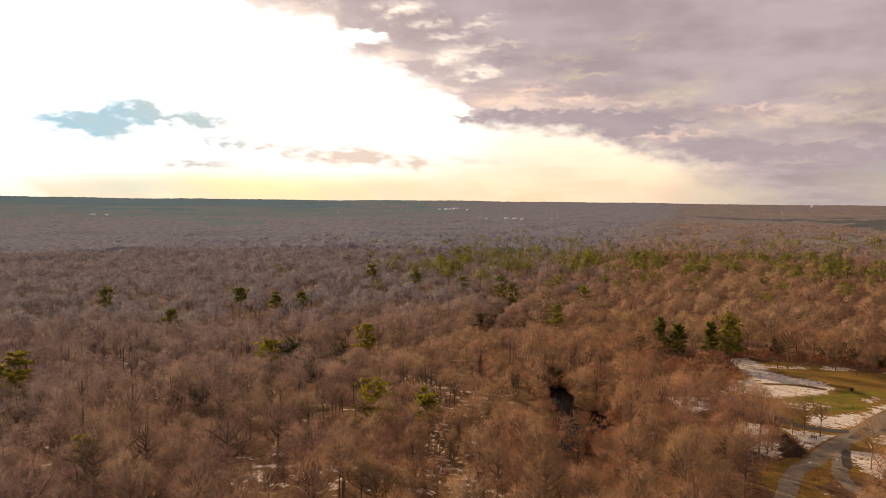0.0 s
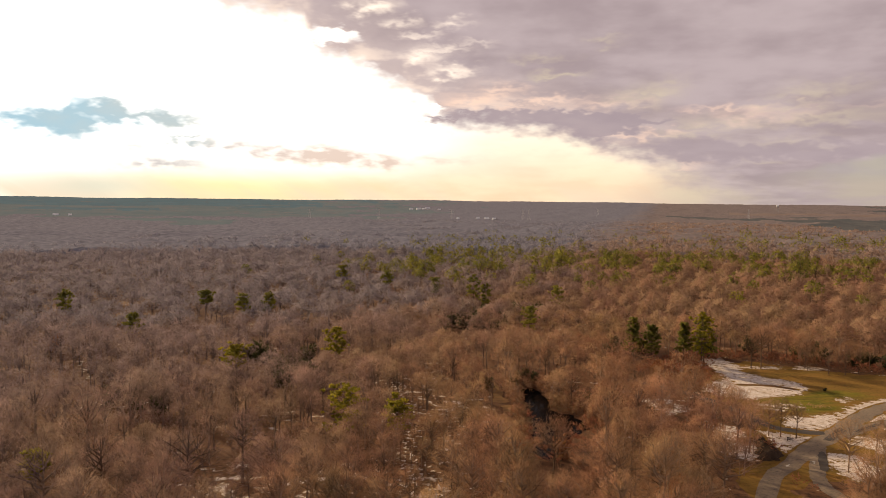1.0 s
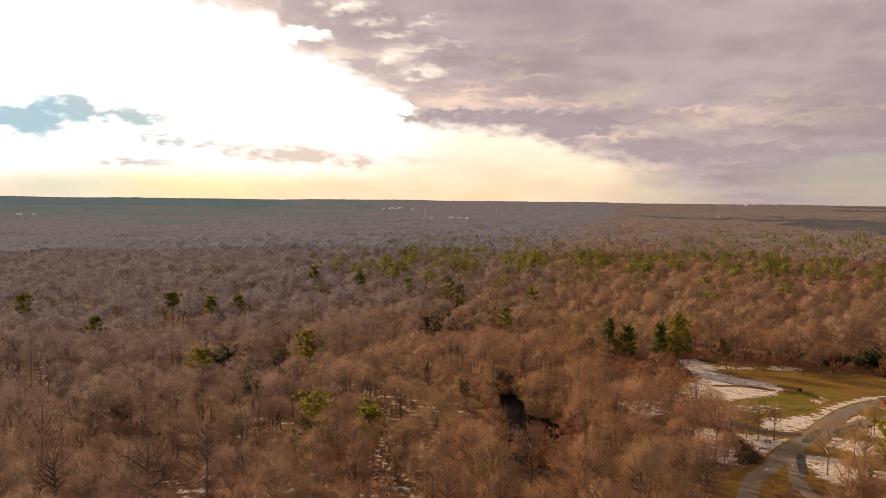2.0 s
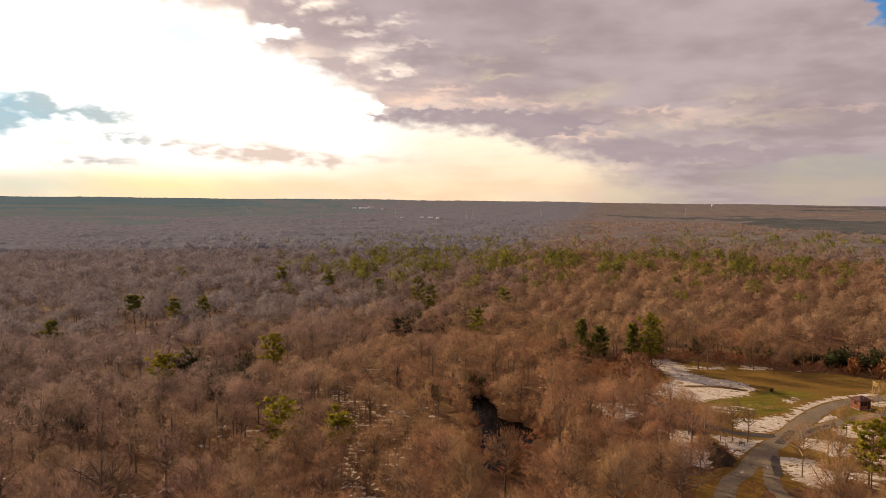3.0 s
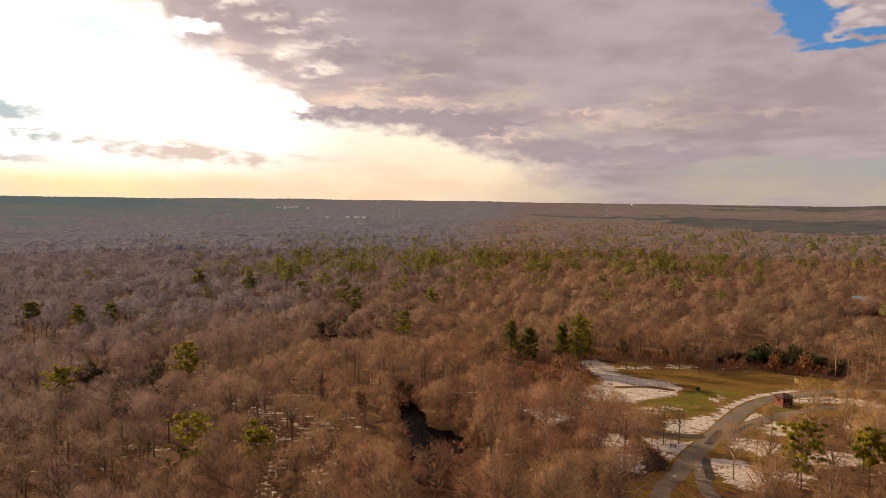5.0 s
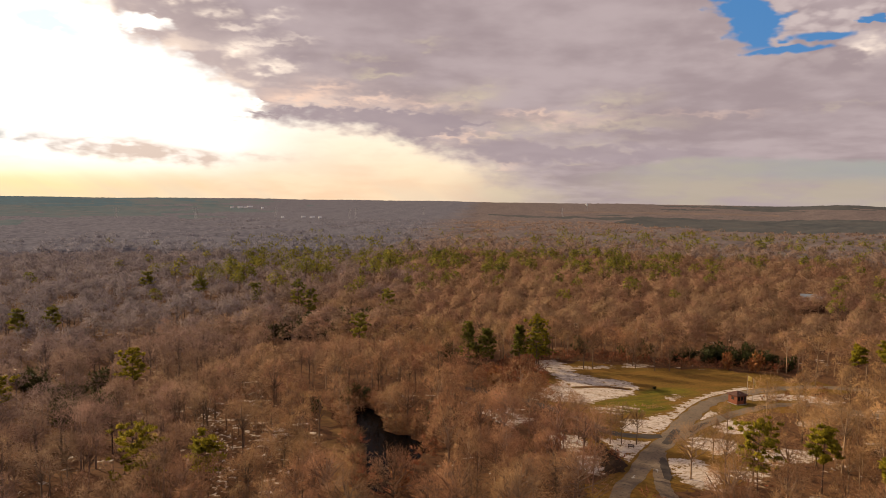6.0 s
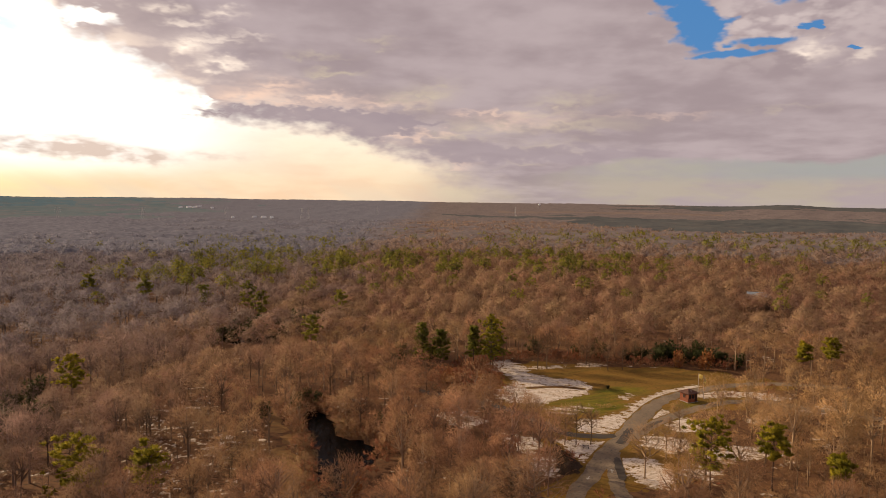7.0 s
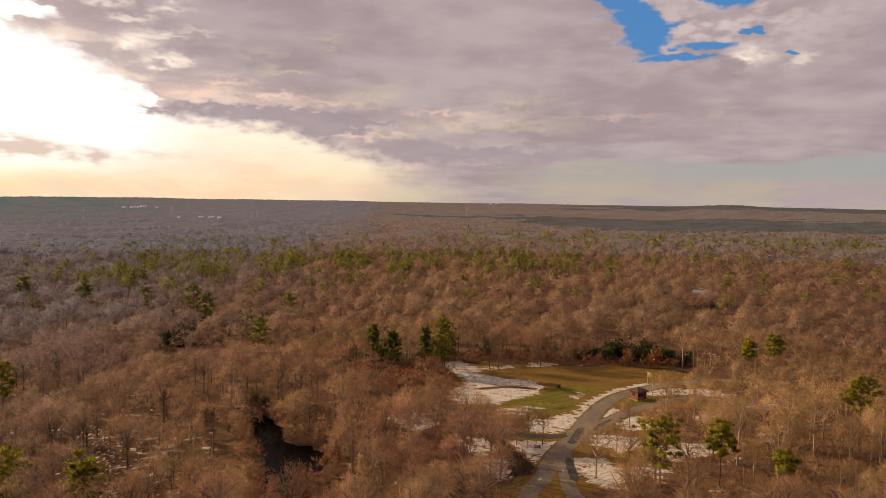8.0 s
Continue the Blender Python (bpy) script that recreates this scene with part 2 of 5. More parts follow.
build_sky()
sun = new("sun", bpy.data.lights.new("sun", "SUN"))
sun.data.energy, sun.data.angle, sun.data.color = 5.0, radians(1.0), (1.0, 0.785, 0.525)
aim = Vector((math.sin(radians(SUN_AZ)) * math.cos(radians(SUN_EL)), math.cos(radians(SUN_AZ)) * math.cos(radians(SUN_EL)), math.sin(radians(SUN_EL))))
sun.matrix_world = look(aim * 200 + Vector((0, 0, 40)), (0, 0, 40))

# ---------------------------------------------------------------- materials


def surface(name, ramp, scale, rough=0.85, fine=0.0, bump=0.0, third=None, spec=0.08, stretch=(1, 1, 1), rand=0.0, soft=0.0):
    """Two colours mixed by a coarse noise, a third by a finer one, with a little relief, in metres."""
    m = bpy.data.materials.new(name)
    m.use_nodes = True
    g = Graph(m.node_tree)
    place = g.node("ShaderNodeNewGeometry").outputs["Position"]
    place = g.node("ShaderNodeMapping", {"Vector": place, "Scale": stretch}).outputs[0]
    a = g.noise(place, scale, 5, 0.6)
    col = g.mix(g.span(a, 0.36, 0.64), ramp[0], ramp[1])
    if third:
        col = g.mix(g.span(g.noise(place, fine, 4, 0.6), 0.5, 0.68), col, third)
    if rand:
        pick = g.node("ShaderNodeObjectInfo").outputs["Random"]
        col = g.mix(1.0, col, g.combine(*[g.span(pick, 0, 1, 1 - rand, 1 + rand)] * 3), "MULTIPLY")
    p = g.node("ShaderNodeBsdfPrincipled", {"Base Color": col, "Roughness": rough, "Specular IOR Level": spec})
    if bump:
        h = g.noise(place, fine or scale * 6, 5, 0.6)
        b = g.node("ShaderNodeBump", {"Strength": 0.6, "Distance": bump, "Height": h})
        g.tree.links.new(b.outputs[0], p.inputs["Normal"])
    out = p.outputs[0]
    if soft:
        t = g.node("ShaderNodeBsdfTranslucent", {"Color": col})
        out = g.node("ShaderNodeMixShader", [soft, out, t.outputs[0]]).outputs[0]
    g.node("ShaderNodeOutputMaterial", [out])
    return m


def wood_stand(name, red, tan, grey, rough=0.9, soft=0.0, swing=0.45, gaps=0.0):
    """Bark and twigs of a mixed stand: kinds of tree change from patch to patch, with the grey of haze put into the
    colour to the left and far off.
    """
    m = bpy.data.materials.new(name)
    m.use_nodes = True
    g = Graph(m.node_tree)
    place = g.node("ShaderNodeNewGeometry").outputs["Position"]
    flat = g.node("ShaderNodeMapping", {"Vector": place, "Scale": (1, 1, 0.25)}).outputs[0]
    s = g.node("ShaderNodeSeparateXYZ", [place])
    # Painted haze: grey grows to the left and with distance.
    haze_or_green = g.math("SUBTRACT", g.math("ADD", s.outputs[0], 60.0), g.math("MULTIPLY", s.outputs[1], 0.36))
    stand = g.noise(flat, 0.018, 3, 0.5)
    haze_or_green = g.span(g.math("ADD", haze_or_green, g.math("MULTIPLY", g.math("SUBTRACT", stand, 0.5), 170.0)), 35, -95, smooth=True)
    tree = g.noise(flat, 0.13, 2, 0.5)
    col = g.mix(g.span(g.math("ADD", g.math("MULTIPLY", tree, 0.6), g.math("MULTIPLY", stand, 0.4)), 0.42, 0.58), red, tan)
    maple = g.math("MULTIPLY", g.blob(s.outputs[0], s.outputs[1], 60, 141, 15, 24), g.span(tree, 0.35, 0.55))
    col = g.mix(maple, col, (red[0] * 1.08, red[1] * 1.02, red[2] * 1.28))
    maple = g.math("MULTIPLY", g.blob(s.outputs[0], s.outputs[1], 70, 196, 13, 22), 0.7)
    col = g.mix(maple, col, (red[0] * 1.05, red[1] * 0.92, red[2] * 1.0))
    # Sunlit paleness of the right-hand trees, put into their colour.
    sunlit = g.blob(s.outputs[0], s.outputs[1], 142, 140, 56, 52)
    col = g.mix(g.math("MULTIPLY", sunlit, 0.8), col, (tan[0] * 1.40, tan[1] * 1.36, tan[2] * 1.22))
    col = g.mix(g.math("MULTIPLY", haze_or_green, 0.92), col, grey)
    one = g.noise(g.node("ShaderNodeMapping", {"Vector": flat, "Location": (37, 11, 5)}).outputs[0], 0.14, 2, 0.5)
    col = g.mix(1.0, col, g.combine(*[g.span(one, 0.34, 0.66, 1 - swing, 1 + swing)] * 3), "MULTIPLY")
    p = g.node("ShaderNodeBsdfPrincipled", {"Base Color": col, "Roughness": rough, "Specular IOR Level": 0.0})
    out = p.outputs[0]
    if soft:
        t = g.node("ShaderNodeBsdfTranslucent", {"Color": col})
        out = g.node("ShaderNodeMixShader", [soft, out, t.outputs[0]]).outputs[0]
    if gaps:
        # a spray of fine twigs with air between them
        air = g.node("ShaderNodeBsdfTransparent")
        out = g.node("ShaderNodeMixShader", [gaps, out, air.outputs[0]]).outputs[0]
    g.node("ShaderNodeOutputMaterial", [out])
    return m


# Farther twigs get greyer, bluer colours in place of haze.
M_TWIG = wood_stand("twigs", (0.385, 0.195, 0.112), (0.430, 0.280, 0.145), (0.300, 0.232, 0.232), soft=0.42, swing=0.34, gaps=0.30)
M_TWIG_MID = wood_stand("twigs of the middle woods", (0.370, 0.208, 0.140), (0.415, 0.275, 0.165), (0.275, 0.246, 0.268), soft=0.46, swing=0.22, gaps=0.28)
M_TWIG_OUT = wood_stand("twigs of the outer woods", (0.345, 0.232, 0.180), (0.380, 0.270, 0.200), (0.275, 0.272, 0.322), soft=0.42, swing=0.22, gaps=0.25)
M_BARK = wood_stand("bark", (0.175, 0.112, 0.076), (0.25, 0.178, 0.118), (0.155, 0.120, 0.110))
M_NEEDLE = surface("pine needles", ((0.232, 0.205, 0.022), (0.415, 0.330, 0.026)), 0.25, 0.75, 1.6, 0, (0.135, 0.138, 0.024), soft=0.40)
M_BELTNEEDLE = surface("needles of the pine belt", ((0.165, 0.165, 0.034), (0.310, 0.268, 0.040)), 0.09, 0.8, 0.7, 0, (0.080, 0.096, 0.030), soft=0.35)
M_DARKNEEDLE = surface("dark pine needles", ((0.120, 0.132, 0.026), (0.225, 0.200, 0.028)), 0.25, 0.75, 1.6, 0, (0.075, 0.090, 0.024), soft=0.35)
M_DARKLEAF = surface("dark evergreen leaves", ((0.045, 0.058, 0.022), (0.085, 0.090, 0.030)), 0.6, 0.6, 2.5, 0, (0.06, 0.05, 0.03), soft=0.3)
M_PINEBARK = surface("pine bark", ((0.085, 0.055, 0.040), (0.16, 0.105, 0.075)), 1.5, 0.95, 8, 0)
M_DRYLEAF = surface("dry clinging leaves", ((0.30, 0.11, 0.045), (0.38, 0.19, 0.07)), 0.5, 0.85, 2.0)
M_BRUSH = surface("red-brown brush", ((0.34, 0.120, 0.066), (0.27, 0.140, 0.070)), 0.2, 0.9, 1.5, soft=0.25)
M_LITTER = surface("leaf litter", ((0.110, 0.054, 0.027), (0.170, 0.088, 0.040)), 0.05, 0.95, 0.9, 0.06, (0.050, 0.030, 0.018))


def lawn_material():
    """Winter grass: dull tan, greener in three soft patches."""
    m = bpy.data.materials.new("winter grass")
    m.use_nodes = True
    g = Graph(m.node_tree)
    place = g.node("ShaderNodeNewGeometry").outputs["Position"]
    at = g.node("ShaderNodeSeparateXYZ", [place])
    x, y = at.outputs[0], at.outputs[1]
    long = g.node("ShaderNodeMapping", {"Vector": place, "Scale": (0.5, 1.8, 1)}).outputs[0]
    tan = g.mix(g.span(g.noise(long, 0.16, 5, 0.6), 0.38, 0.62), (0.215, 0.116, 0.029), (0.155, 0.096, 0.024))
    haze_or_green = g.math("ADD", g.blob(x, y, 97, 176, 10, 8), g.math("ADD", g.blob(x, y, 112, 186, 12, 5), g.blob(x, y, 122, 170, 7, 3)))
    haze_or_green = g.math("ADD", g.math("MULTIPLY", haze_or_green, 0.8), g.math("MULTIPLY", g.math("SUBTRACT", g.noise(long, 0.10, 4, 0.6), 0.5), 1.6))
    green = g.mix(g.span(g.noise(long, 0.3, 4, 0.6), 0.4, 0.6), (0.175, 0.140, 0.020), (0.100, 0.102, 0.016))
    col = g.mix(g.span(haze_or_green, 0.16, 0.72, smooth=True), tan, green)
    col = g.mix(g.span(g.noise(place, 1.3, 4, 0.65), 0.5, 0.7, 0, 0.6), col, (0.060, 0.040, 0.014))
    p = g.node("ShaderNodeBsdfPrincipled", {"Base Color": col, "Roughness": 0.95, "Specular IOR Level": 0.03})
    b = g.node("ShaderNodeBump", {"Strength": 0.7, "Distance": 0.05, "Height": g.noise(place, 3.0, 4, 0.7)})
    g.tree.links.new(b.outputs[0], p.inputs["Normal"])
    g.node("ShaderNodeOutputMaterial", [p.outputs[0]])
    return m


M_GRASS = lawn_material()


def snow_material():
    """Old snow, warm and dirty, thinning out to wet grass and leaves where it lies thin."""
    m = bpy.data.materials.new("old snow")
    m.use_nodes = True
    g = Graph(m.node_tree)
    place = g.node("ShaderNodeNewGeometry").outputs["Position"]
    at = g.node("ShaderNodeSeparateXYZ", [place])
    long = g.node("ShaderNodeMapping", {"Vector": place, "Rotation": (0, 0, -0.55), "Scale": (0.7, 1.7, 1)}).outputs[0]
    col = g.mix(g.span(g.noise(long, 0.30, 5, 0.6), 0.36, 0.64), (0.64, 0.575, 0.51), (0.53, 0.44, 0.345))
    col = g.mix(g.span(g.noise(long, 1.8, 4, 0.6), 0.50, 0.70, 0, 0.8), col, (0.38, 0.27, 0.17))
    bare = g.math("ADD", at.outputs[2], g.math("MULTIPLY", g.math("SUBTRACT", g.noise(long, 1.1, 5, 0.7), 0.5), 0.15))
    col = g.mix(g.span(bare, 0.045, 0.012, 0, 0.92), col, (0.17, 0.105, 0.038))
    p = g.node("ShaderNodeBsdfPrincipled", {"Base Color": col, "Roughness": 0.7, "Specular IOR Level": 0.1})
    b = g.node("ShaderNodeBump", {"Strength": 0.6, "Distance": 0.04, "Height": g.noise(place, 2.0, 5, 0.6)})
    g.tree.links.new(b.outputs[0], p.inputs["Normal"])
    g.node("ShaderNodeOutputMaterial", [p.outputs[0]])
    return m


M_SNOW = snow_material()
M_ROAD = surface("worn asphalt", ((0.168, 0.128, 0.088), (0.226, 0.174, 0.121)), 0.12, 0.9, 1.8, 0.01, (0.110, 0.092, 0.072), stretch=(1, 1, 1))
M_PATCH = surface("dark brown asphalt", ((0.060, 0.050, 0.042), (0.085, 0.072, 0.060)), 0.3, 0.85, 1.8, 0.01)
M_BANK = surface("dark brown bank cover", ((0.045, 0.030, 0.020), (0.075, 0.048, 0.030)), 0.5, 0.95, 2.5, 0.06, (0.028, 0.020, 0.014))
M_EARTH = surface("tan track", ((0.30, 0.17, 0.060), (0.22, 0.13, 0.055)), 0.3, 0.95, 1.6, 0.03, (0.16, 0.09, 0.045), stretch=(0.3, 2.0, 1))
# Distance haze is painted into the far woods: greyed canopy, teal, then blue.
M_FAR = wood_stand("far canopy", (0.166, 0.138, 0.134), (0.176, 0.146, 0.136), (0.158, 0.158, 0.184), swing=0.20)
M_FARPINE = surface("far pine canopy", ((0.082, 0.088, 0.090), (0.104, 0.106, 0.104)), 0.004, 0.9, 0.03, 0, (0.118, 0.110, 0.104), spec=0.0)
M_FARBLUE = surface("far woods, haze blue", ((0.092, 0.148, 0.178), (0.108, 0.162, 0.190)), 0.004, 0.9, 0.03, 0, (0.11, 0.135, 0.145), spec=0.0)
M_FARTEAL = surface("far woods, haze teal", ((0.110, 0.150, 0.162), (0.142, 0.166, 0.174)), 0.003, 0.9, 0.02, 0, (0.160, 0.160, 0.166), spec=0.0)
M_FARFIELD = surface("far dry meadow", ((0.19, 0.14, 0.115), (0.16, 0.12, 0.10)), 0.006, 0.95)
M_BOARD = surface("red-stained boards", ((0.235, 0.082, 0.046), (0.300, 0.112, 0.062)), 0.8, 0.7, 6.0, 0.004, (0.165, 0.060, 0.038), stretch=(1, 1, 0.15))
M_SHINGLE = surface("brown shingles", ((0.100, 0.052, 0.040), (0.140, 0.075, 0.056)), 1.2, 0.85, 7.0, 0.01)
M_WHITE = surface("white painted metal", ((0.78, 0.78, 0.76), (0.70, 0.70, 0.69)), 0.2, 0.5, 1.0)
M_MARK = surface("worn road paint", ((0.42, 0.40, 0.36), (0.26, 0.24, 0.21)), 1.5, 0.9, 6.0)
M_GREYROOF = surface("grey-blue roof", ((0.30, 0.34, 0.38), (0.24, 0.28, 0.32)), 0.4, 0.6, 2.0)
M_STEEL = surface("galvanised steel", ((0.34, 0.33, 0.33), (0.26, 0.26, 0.26)), 0.5, 0.5, 2.0)
M_PALESTEEL = surface("pale grey steel", ((0.52, 0.50, 0.49), (0.44, 0.42, 0.42)), 0.5, 0.6, 2.0)
M_FLAG = surface("yellow and white flag cloth", ((0.58, 0.46, 0.17), (0.66, 0.58, 0.33)), 1.2, 0.8, 3.0)
M_POLE = surface("pale flagpole paint", ((0.62, 0.52, 0.42), (0.55, 0.46, 0.38)), 1.0, 0.5)
M_DARKWOOD = surface("dark weathered wood", ((0.05, 0.035, 0.03), (0.075, 0.05, 0.04)), 2.0, 0.9, 9.0)


def glass(name, tint, rough, spec=0.5, ior=1.45):
    m = bpy.data.materials.new(name)
    m.use_nodes = True
    g = Graph(m.node_tree)
    p = g.node("ShaderNodeBsdfPrincipled", {"Base Color": (*tint, 1), "Roughness": rough, "IOR": ior, "Specular IOR Level": spec})
    place = g.node("ShaderNodeNewGeometry").outputs["Position"]
    b = g.node("ShaderNodeBump", {"Strength": 0.25, "Distance": 0.02, "Height": g.noise(place, 1.3, 3)})
    g.tree.links.new(b.outputs[0], p.inputs["Normal"])
    g.node("ShaderNodeOutputMaterial", [p.outputs[0]])
    return m


M_WATER = glass("dark pond water", (0.003, 0.003, 0.003), 0.04, 0.07, 1.2)
M_PANE = glass("dark window glass", (0.02, 0.022, 0.025), 0.05)

# ---------------------------------------------------------------- mesh helpers


def raw_mesh(name, verts, tris, mats, index=None, smooth=False, normals=None):
    """A mesh from arrays of corners and triangles."""
    verts, tris = np.asarray(verts, np.float32), np.asarray(tris, np.int32)
    me = bpy.data.meshes.new(name)
    me.vertices.add(len(verts))
    me.vertices.foreach_set("co", verts.ravel())
    me.loops.add(tris.size)
    me.loops.foreach_set("vertex_index", tris.ravel())
    me.polygons.add(len(tris))
    me.polygons.foreach_set("loop_start", np.arange(0, tris.size, tris.shape[1], dtype=np.int32))
    me.polygons.foreach_set("use_smooth", np.full(len(tris), smooth))
    for m in mats:
        me.materials.append(m)
    if index is not None:
        me.polygons.foreach_set("material_index", np.asarray(index, np.int32))
    me.update(calc_edges=True)
    me.validate()
    if normals is not None:
        me.attributes.new("custom_normal", "FLOAT_VECTOR", "POINT").data.foreach_set("vector", np.asarray(normals, np.float32).ravel())
        me.update()
    return me


def corner_normals(v, f):
    """Normals at the corners of a small triangle mesh."""
    n = np.zeros_like(v)
    face = np.cross(v[f[:, 1]] - v[f[:, 0]], v[f[:, 2]] - v[f[:, 0]])
    for k in range(3):
        np.add.at(n, f[:, k], face)
    return n / (np.linalg.norm(n, axis=1)[:, None] + 1e-9)


def part(name, bm, material, parent, label=""):
    me = bpy.data.meshes.new(name)
    bm.to_mesh(me)
    bm.free()
    me.materials.append(material)
    ob = new(name, me)
    ob.parent = parent
    return tagged(ob, label)


def thing(name, m, label, category, group="", kind=""):
    ob = new(name)
    ob.empty_display_size = 0.3
    ob.matrix_world = m
    return tagged(ob, label, category, group, kind)


def box(bm, a, b, bevel=0.0):
    """An upright box between two corners."""
    got = bmesh.ops.create_cube(bm, size=1.0)
    c, d = (Vector(a) + Vector(b)) / 2, Vector(b) - Vector(a)
    for v in got["verts"]:
        v.co = Vector((v.co.x * d.x, v.co.y * d.y, v.co.z * d.z)) + c
    if bevel:
        es = list({e for v in got["verts"] for e in v.link_edges})
        bmesh.ops.bevel(bm, geom=es, offset=bevel, segments=2, affect="EDGES")
    return bm


def rod(bm, a, b, r0, r1, sides=8):
    a, b = Vector(a), Vector(b)
    q = (b - a).to_track_quat("Z", "Y")
    rings = []
    for p, r in ((a, r0), (b, r1)):
        rings.append([bm.verts.new(p + q @ Vector((r * math.cos(k * math.tau / sides), r * math.sin(k * math.tau / sides), 0))) for k in range(sides)])
    for k in range(sides):
        bm.faces.new((rings[0][k], rings[0][(k + 1) % sides], rings[1][(k + 1) % sides], rings[1][k]))
    bm.faces.new(rings[0][::-1])
    bm.faces.new(rings[1])
    return bm

# ---------------------------------------------------------------- lie of the land


def land(x, y):
    """Height of the ground: level near by, rising far off into low wooded hills fitted to the skyline in view."""
    r = np.hypot(x, y)
    s = np.clip((r - 1500) / 3300, 0, 1)
    s = s * s * (3 - 2 * s)
    a = np.arctan2(x, y)
    roll_ = 2.2 * np.sin(a * 9 + 1.0) + 1.6 * np.sin(a * 23 + 2.0) + 1.0 * np.sin(a * 51)
    hump = 9 * np.exp(-((a - 0.792) / 0.035) ** 2)
    west = np.clip((0.78 - a) / 0.44, 0, 1)
    return s * (34.5 + 8.5 * west * west * (3 - 2 * west) + roll_ + hump)


def inside(px, py, poly):
    """Which of the points lie in the polygon."""
    px, py = np.asarray(px, float), np.asarray(py, float)
    got = np.zeros(px.shape, bool)
    n = len(poly)
    for i in range(n):
        (x0, y0), (x1, y1) = poly[i], poly[(i + 1) % n]
        if y0 != y1:
            hit = ((y0 > py) != (y1 > py)) & (px < (x1 - x0) * (py - y0) / (y1 - y0) + x0)
            got ^= hit
    return got


def off_line(px, py, line):
    """Distance of the points from a polyline."""
    best = np.full(np.shape(px), 1e9)
    for (x0, y0), (x1, y1) in zip(line, line[1:]):
        dx, dy = x1 - x0, y1 - y0
        u = np.clip(((px - x0) * dx + (py - y0) * dy) / (dx * dx + dy * dy), 0, 1)
        best = np.minimum(best, np.hypot(px - x0 - u * dx, py - y0 - u * dy))
    return best


def smooth_line(points, steps=6):
    """A Catmull-Rom curve through the points."""
    p = [points[0], *points, points[-1]]
    out = []
    for i in range(1, len(p) - 2):
        a, b, c, d = (np.array(q, float) for q in p[i - 1:i + 3])
        for k in range(steps):
            t = k / steps
            out.append(tuple(0.5 * (2 * b + (c - a) * t + (2 * a - 5 * b + 4 * c - d) * t * t + (3 * b - a - 3 * c + d) * t ** 3)))
    return out + [tuple(points[-1])]


def lumpy(x, y, size, seed=0.0, octaves=4):
    """Fractal noise between about -1 and 1, by sums of turned waves, quick on arrays."""
    rng = np.random.RandomState(int(seed * 17) + 5)
    total, amp = np.zeros(np.shape(x)), 1.0
    k = math.tau / size
    for _ in range(octaves):
        for _ in range(4):
            a, ph = rng.uniform(0, math.tau, 2)
            f = k * rng.uniform(0.7, 1.4)
            total += amp * 0.5 * np.sin((x * math.cos(a) + y * math.sin(a)) * f + ph + 1.3 * np.sin((x * math.sin(a) - y * math.cos(a)) * f * 0.6 + ph * 3))
        k *= 2.1
        amp *= 0.55
    return total


ROAD_MAIN = smooth_line([(36, 84), (52, 108), (65.6, 129.6), (72.5, 136.2), (81.4, 145.4), (91.6, 153.8), (103.0, 164.2), (113.6, 172.8), (122.5, 177.8), (134.3, 181.0), (146, 182.5), (160, 180), (176, 170)])
ROAD_RIGHT = smooth_line([(84.2, 146.7), (80.4, 140.5), (76.6, 134.0), (74.2, 129.3), (73.2, 124), (74, 114), (80, 100)])
ROAD_BOOTH = smooth_line([(92.5, 152.8), (100.7, 158.0), (107.1, 161.4), (113.1, 163.9), (122.8, 167.4), (133.3, 169.0), (142.4, 166.6), (149.2, 157.3), (158, 146)])
ROAD_LEFT = smooth_line([(90.3, 154.9), (84.9, 156.6), (80.6, 160.2), (79.6, 167.2), (78.0, 173.5), (75.7, 181), (71.0, 190), (60, 204)])
BANK = [(75.0, 155.0), (74.6, 149.8), (74.1, 145.0), (74.2, 141.6), (71.7, 138.7), (68.7, 138.0), (68.0, 140.8), (70.6, 145.0), (72.1, 150.0)]
SNOW_TRAIL = smooth_line([(5.5, 104), (3.5, 118), (1.0, 130), (-1.5, 141), (-0.6, 156), (-1.4, 170), (-3, 184), (-4.5, 196)])
TRACK = smooth_line([(18, 120), (19.8, 144.2), (20.4, 154.6), (21.2, 166.8), (22.0, 179.4), (20.5, 200.7), (15, 222), (13, 250)])
POND = [(28.0, 193), (32.5, 191.5), (34.3, 182), (33.6, 172), (38.0, 167.0), (38.6, 158.0), (33.2, 152.6), (30.0, 145.5), (27.6, 140.0), (24.8, 141.0), (25.0, 150), (26.0, 158), (26.6, 172)]
FIELD = [(88, 214), (91, 224), (106, 226), (119, 217), (133, 208.5), (145, 204.5), (156, 195), (152, 182), (147, 171), (134, 165), (118, 161), (112, 152), (100, 141), (90, 128), (69, 126), (69, 132), (76, 146), (73, 157), (79, 163), (81, 172), (78, 184), (81, 197)]
OPEN = [(66, 131), (36, 82), (42, 78), (88, 128)]
DITCH = smooth_line([(90.5, 196.8), (95.5, 196.4), (100, 194.8), (104, 191.8)])
ROADS = [(ROAD_MAIN, 2.2), (ROAD_RIGHT, 1.4), (ROAD_BOOTH, 1.5), (ROAD_LEFT, 1.5)]


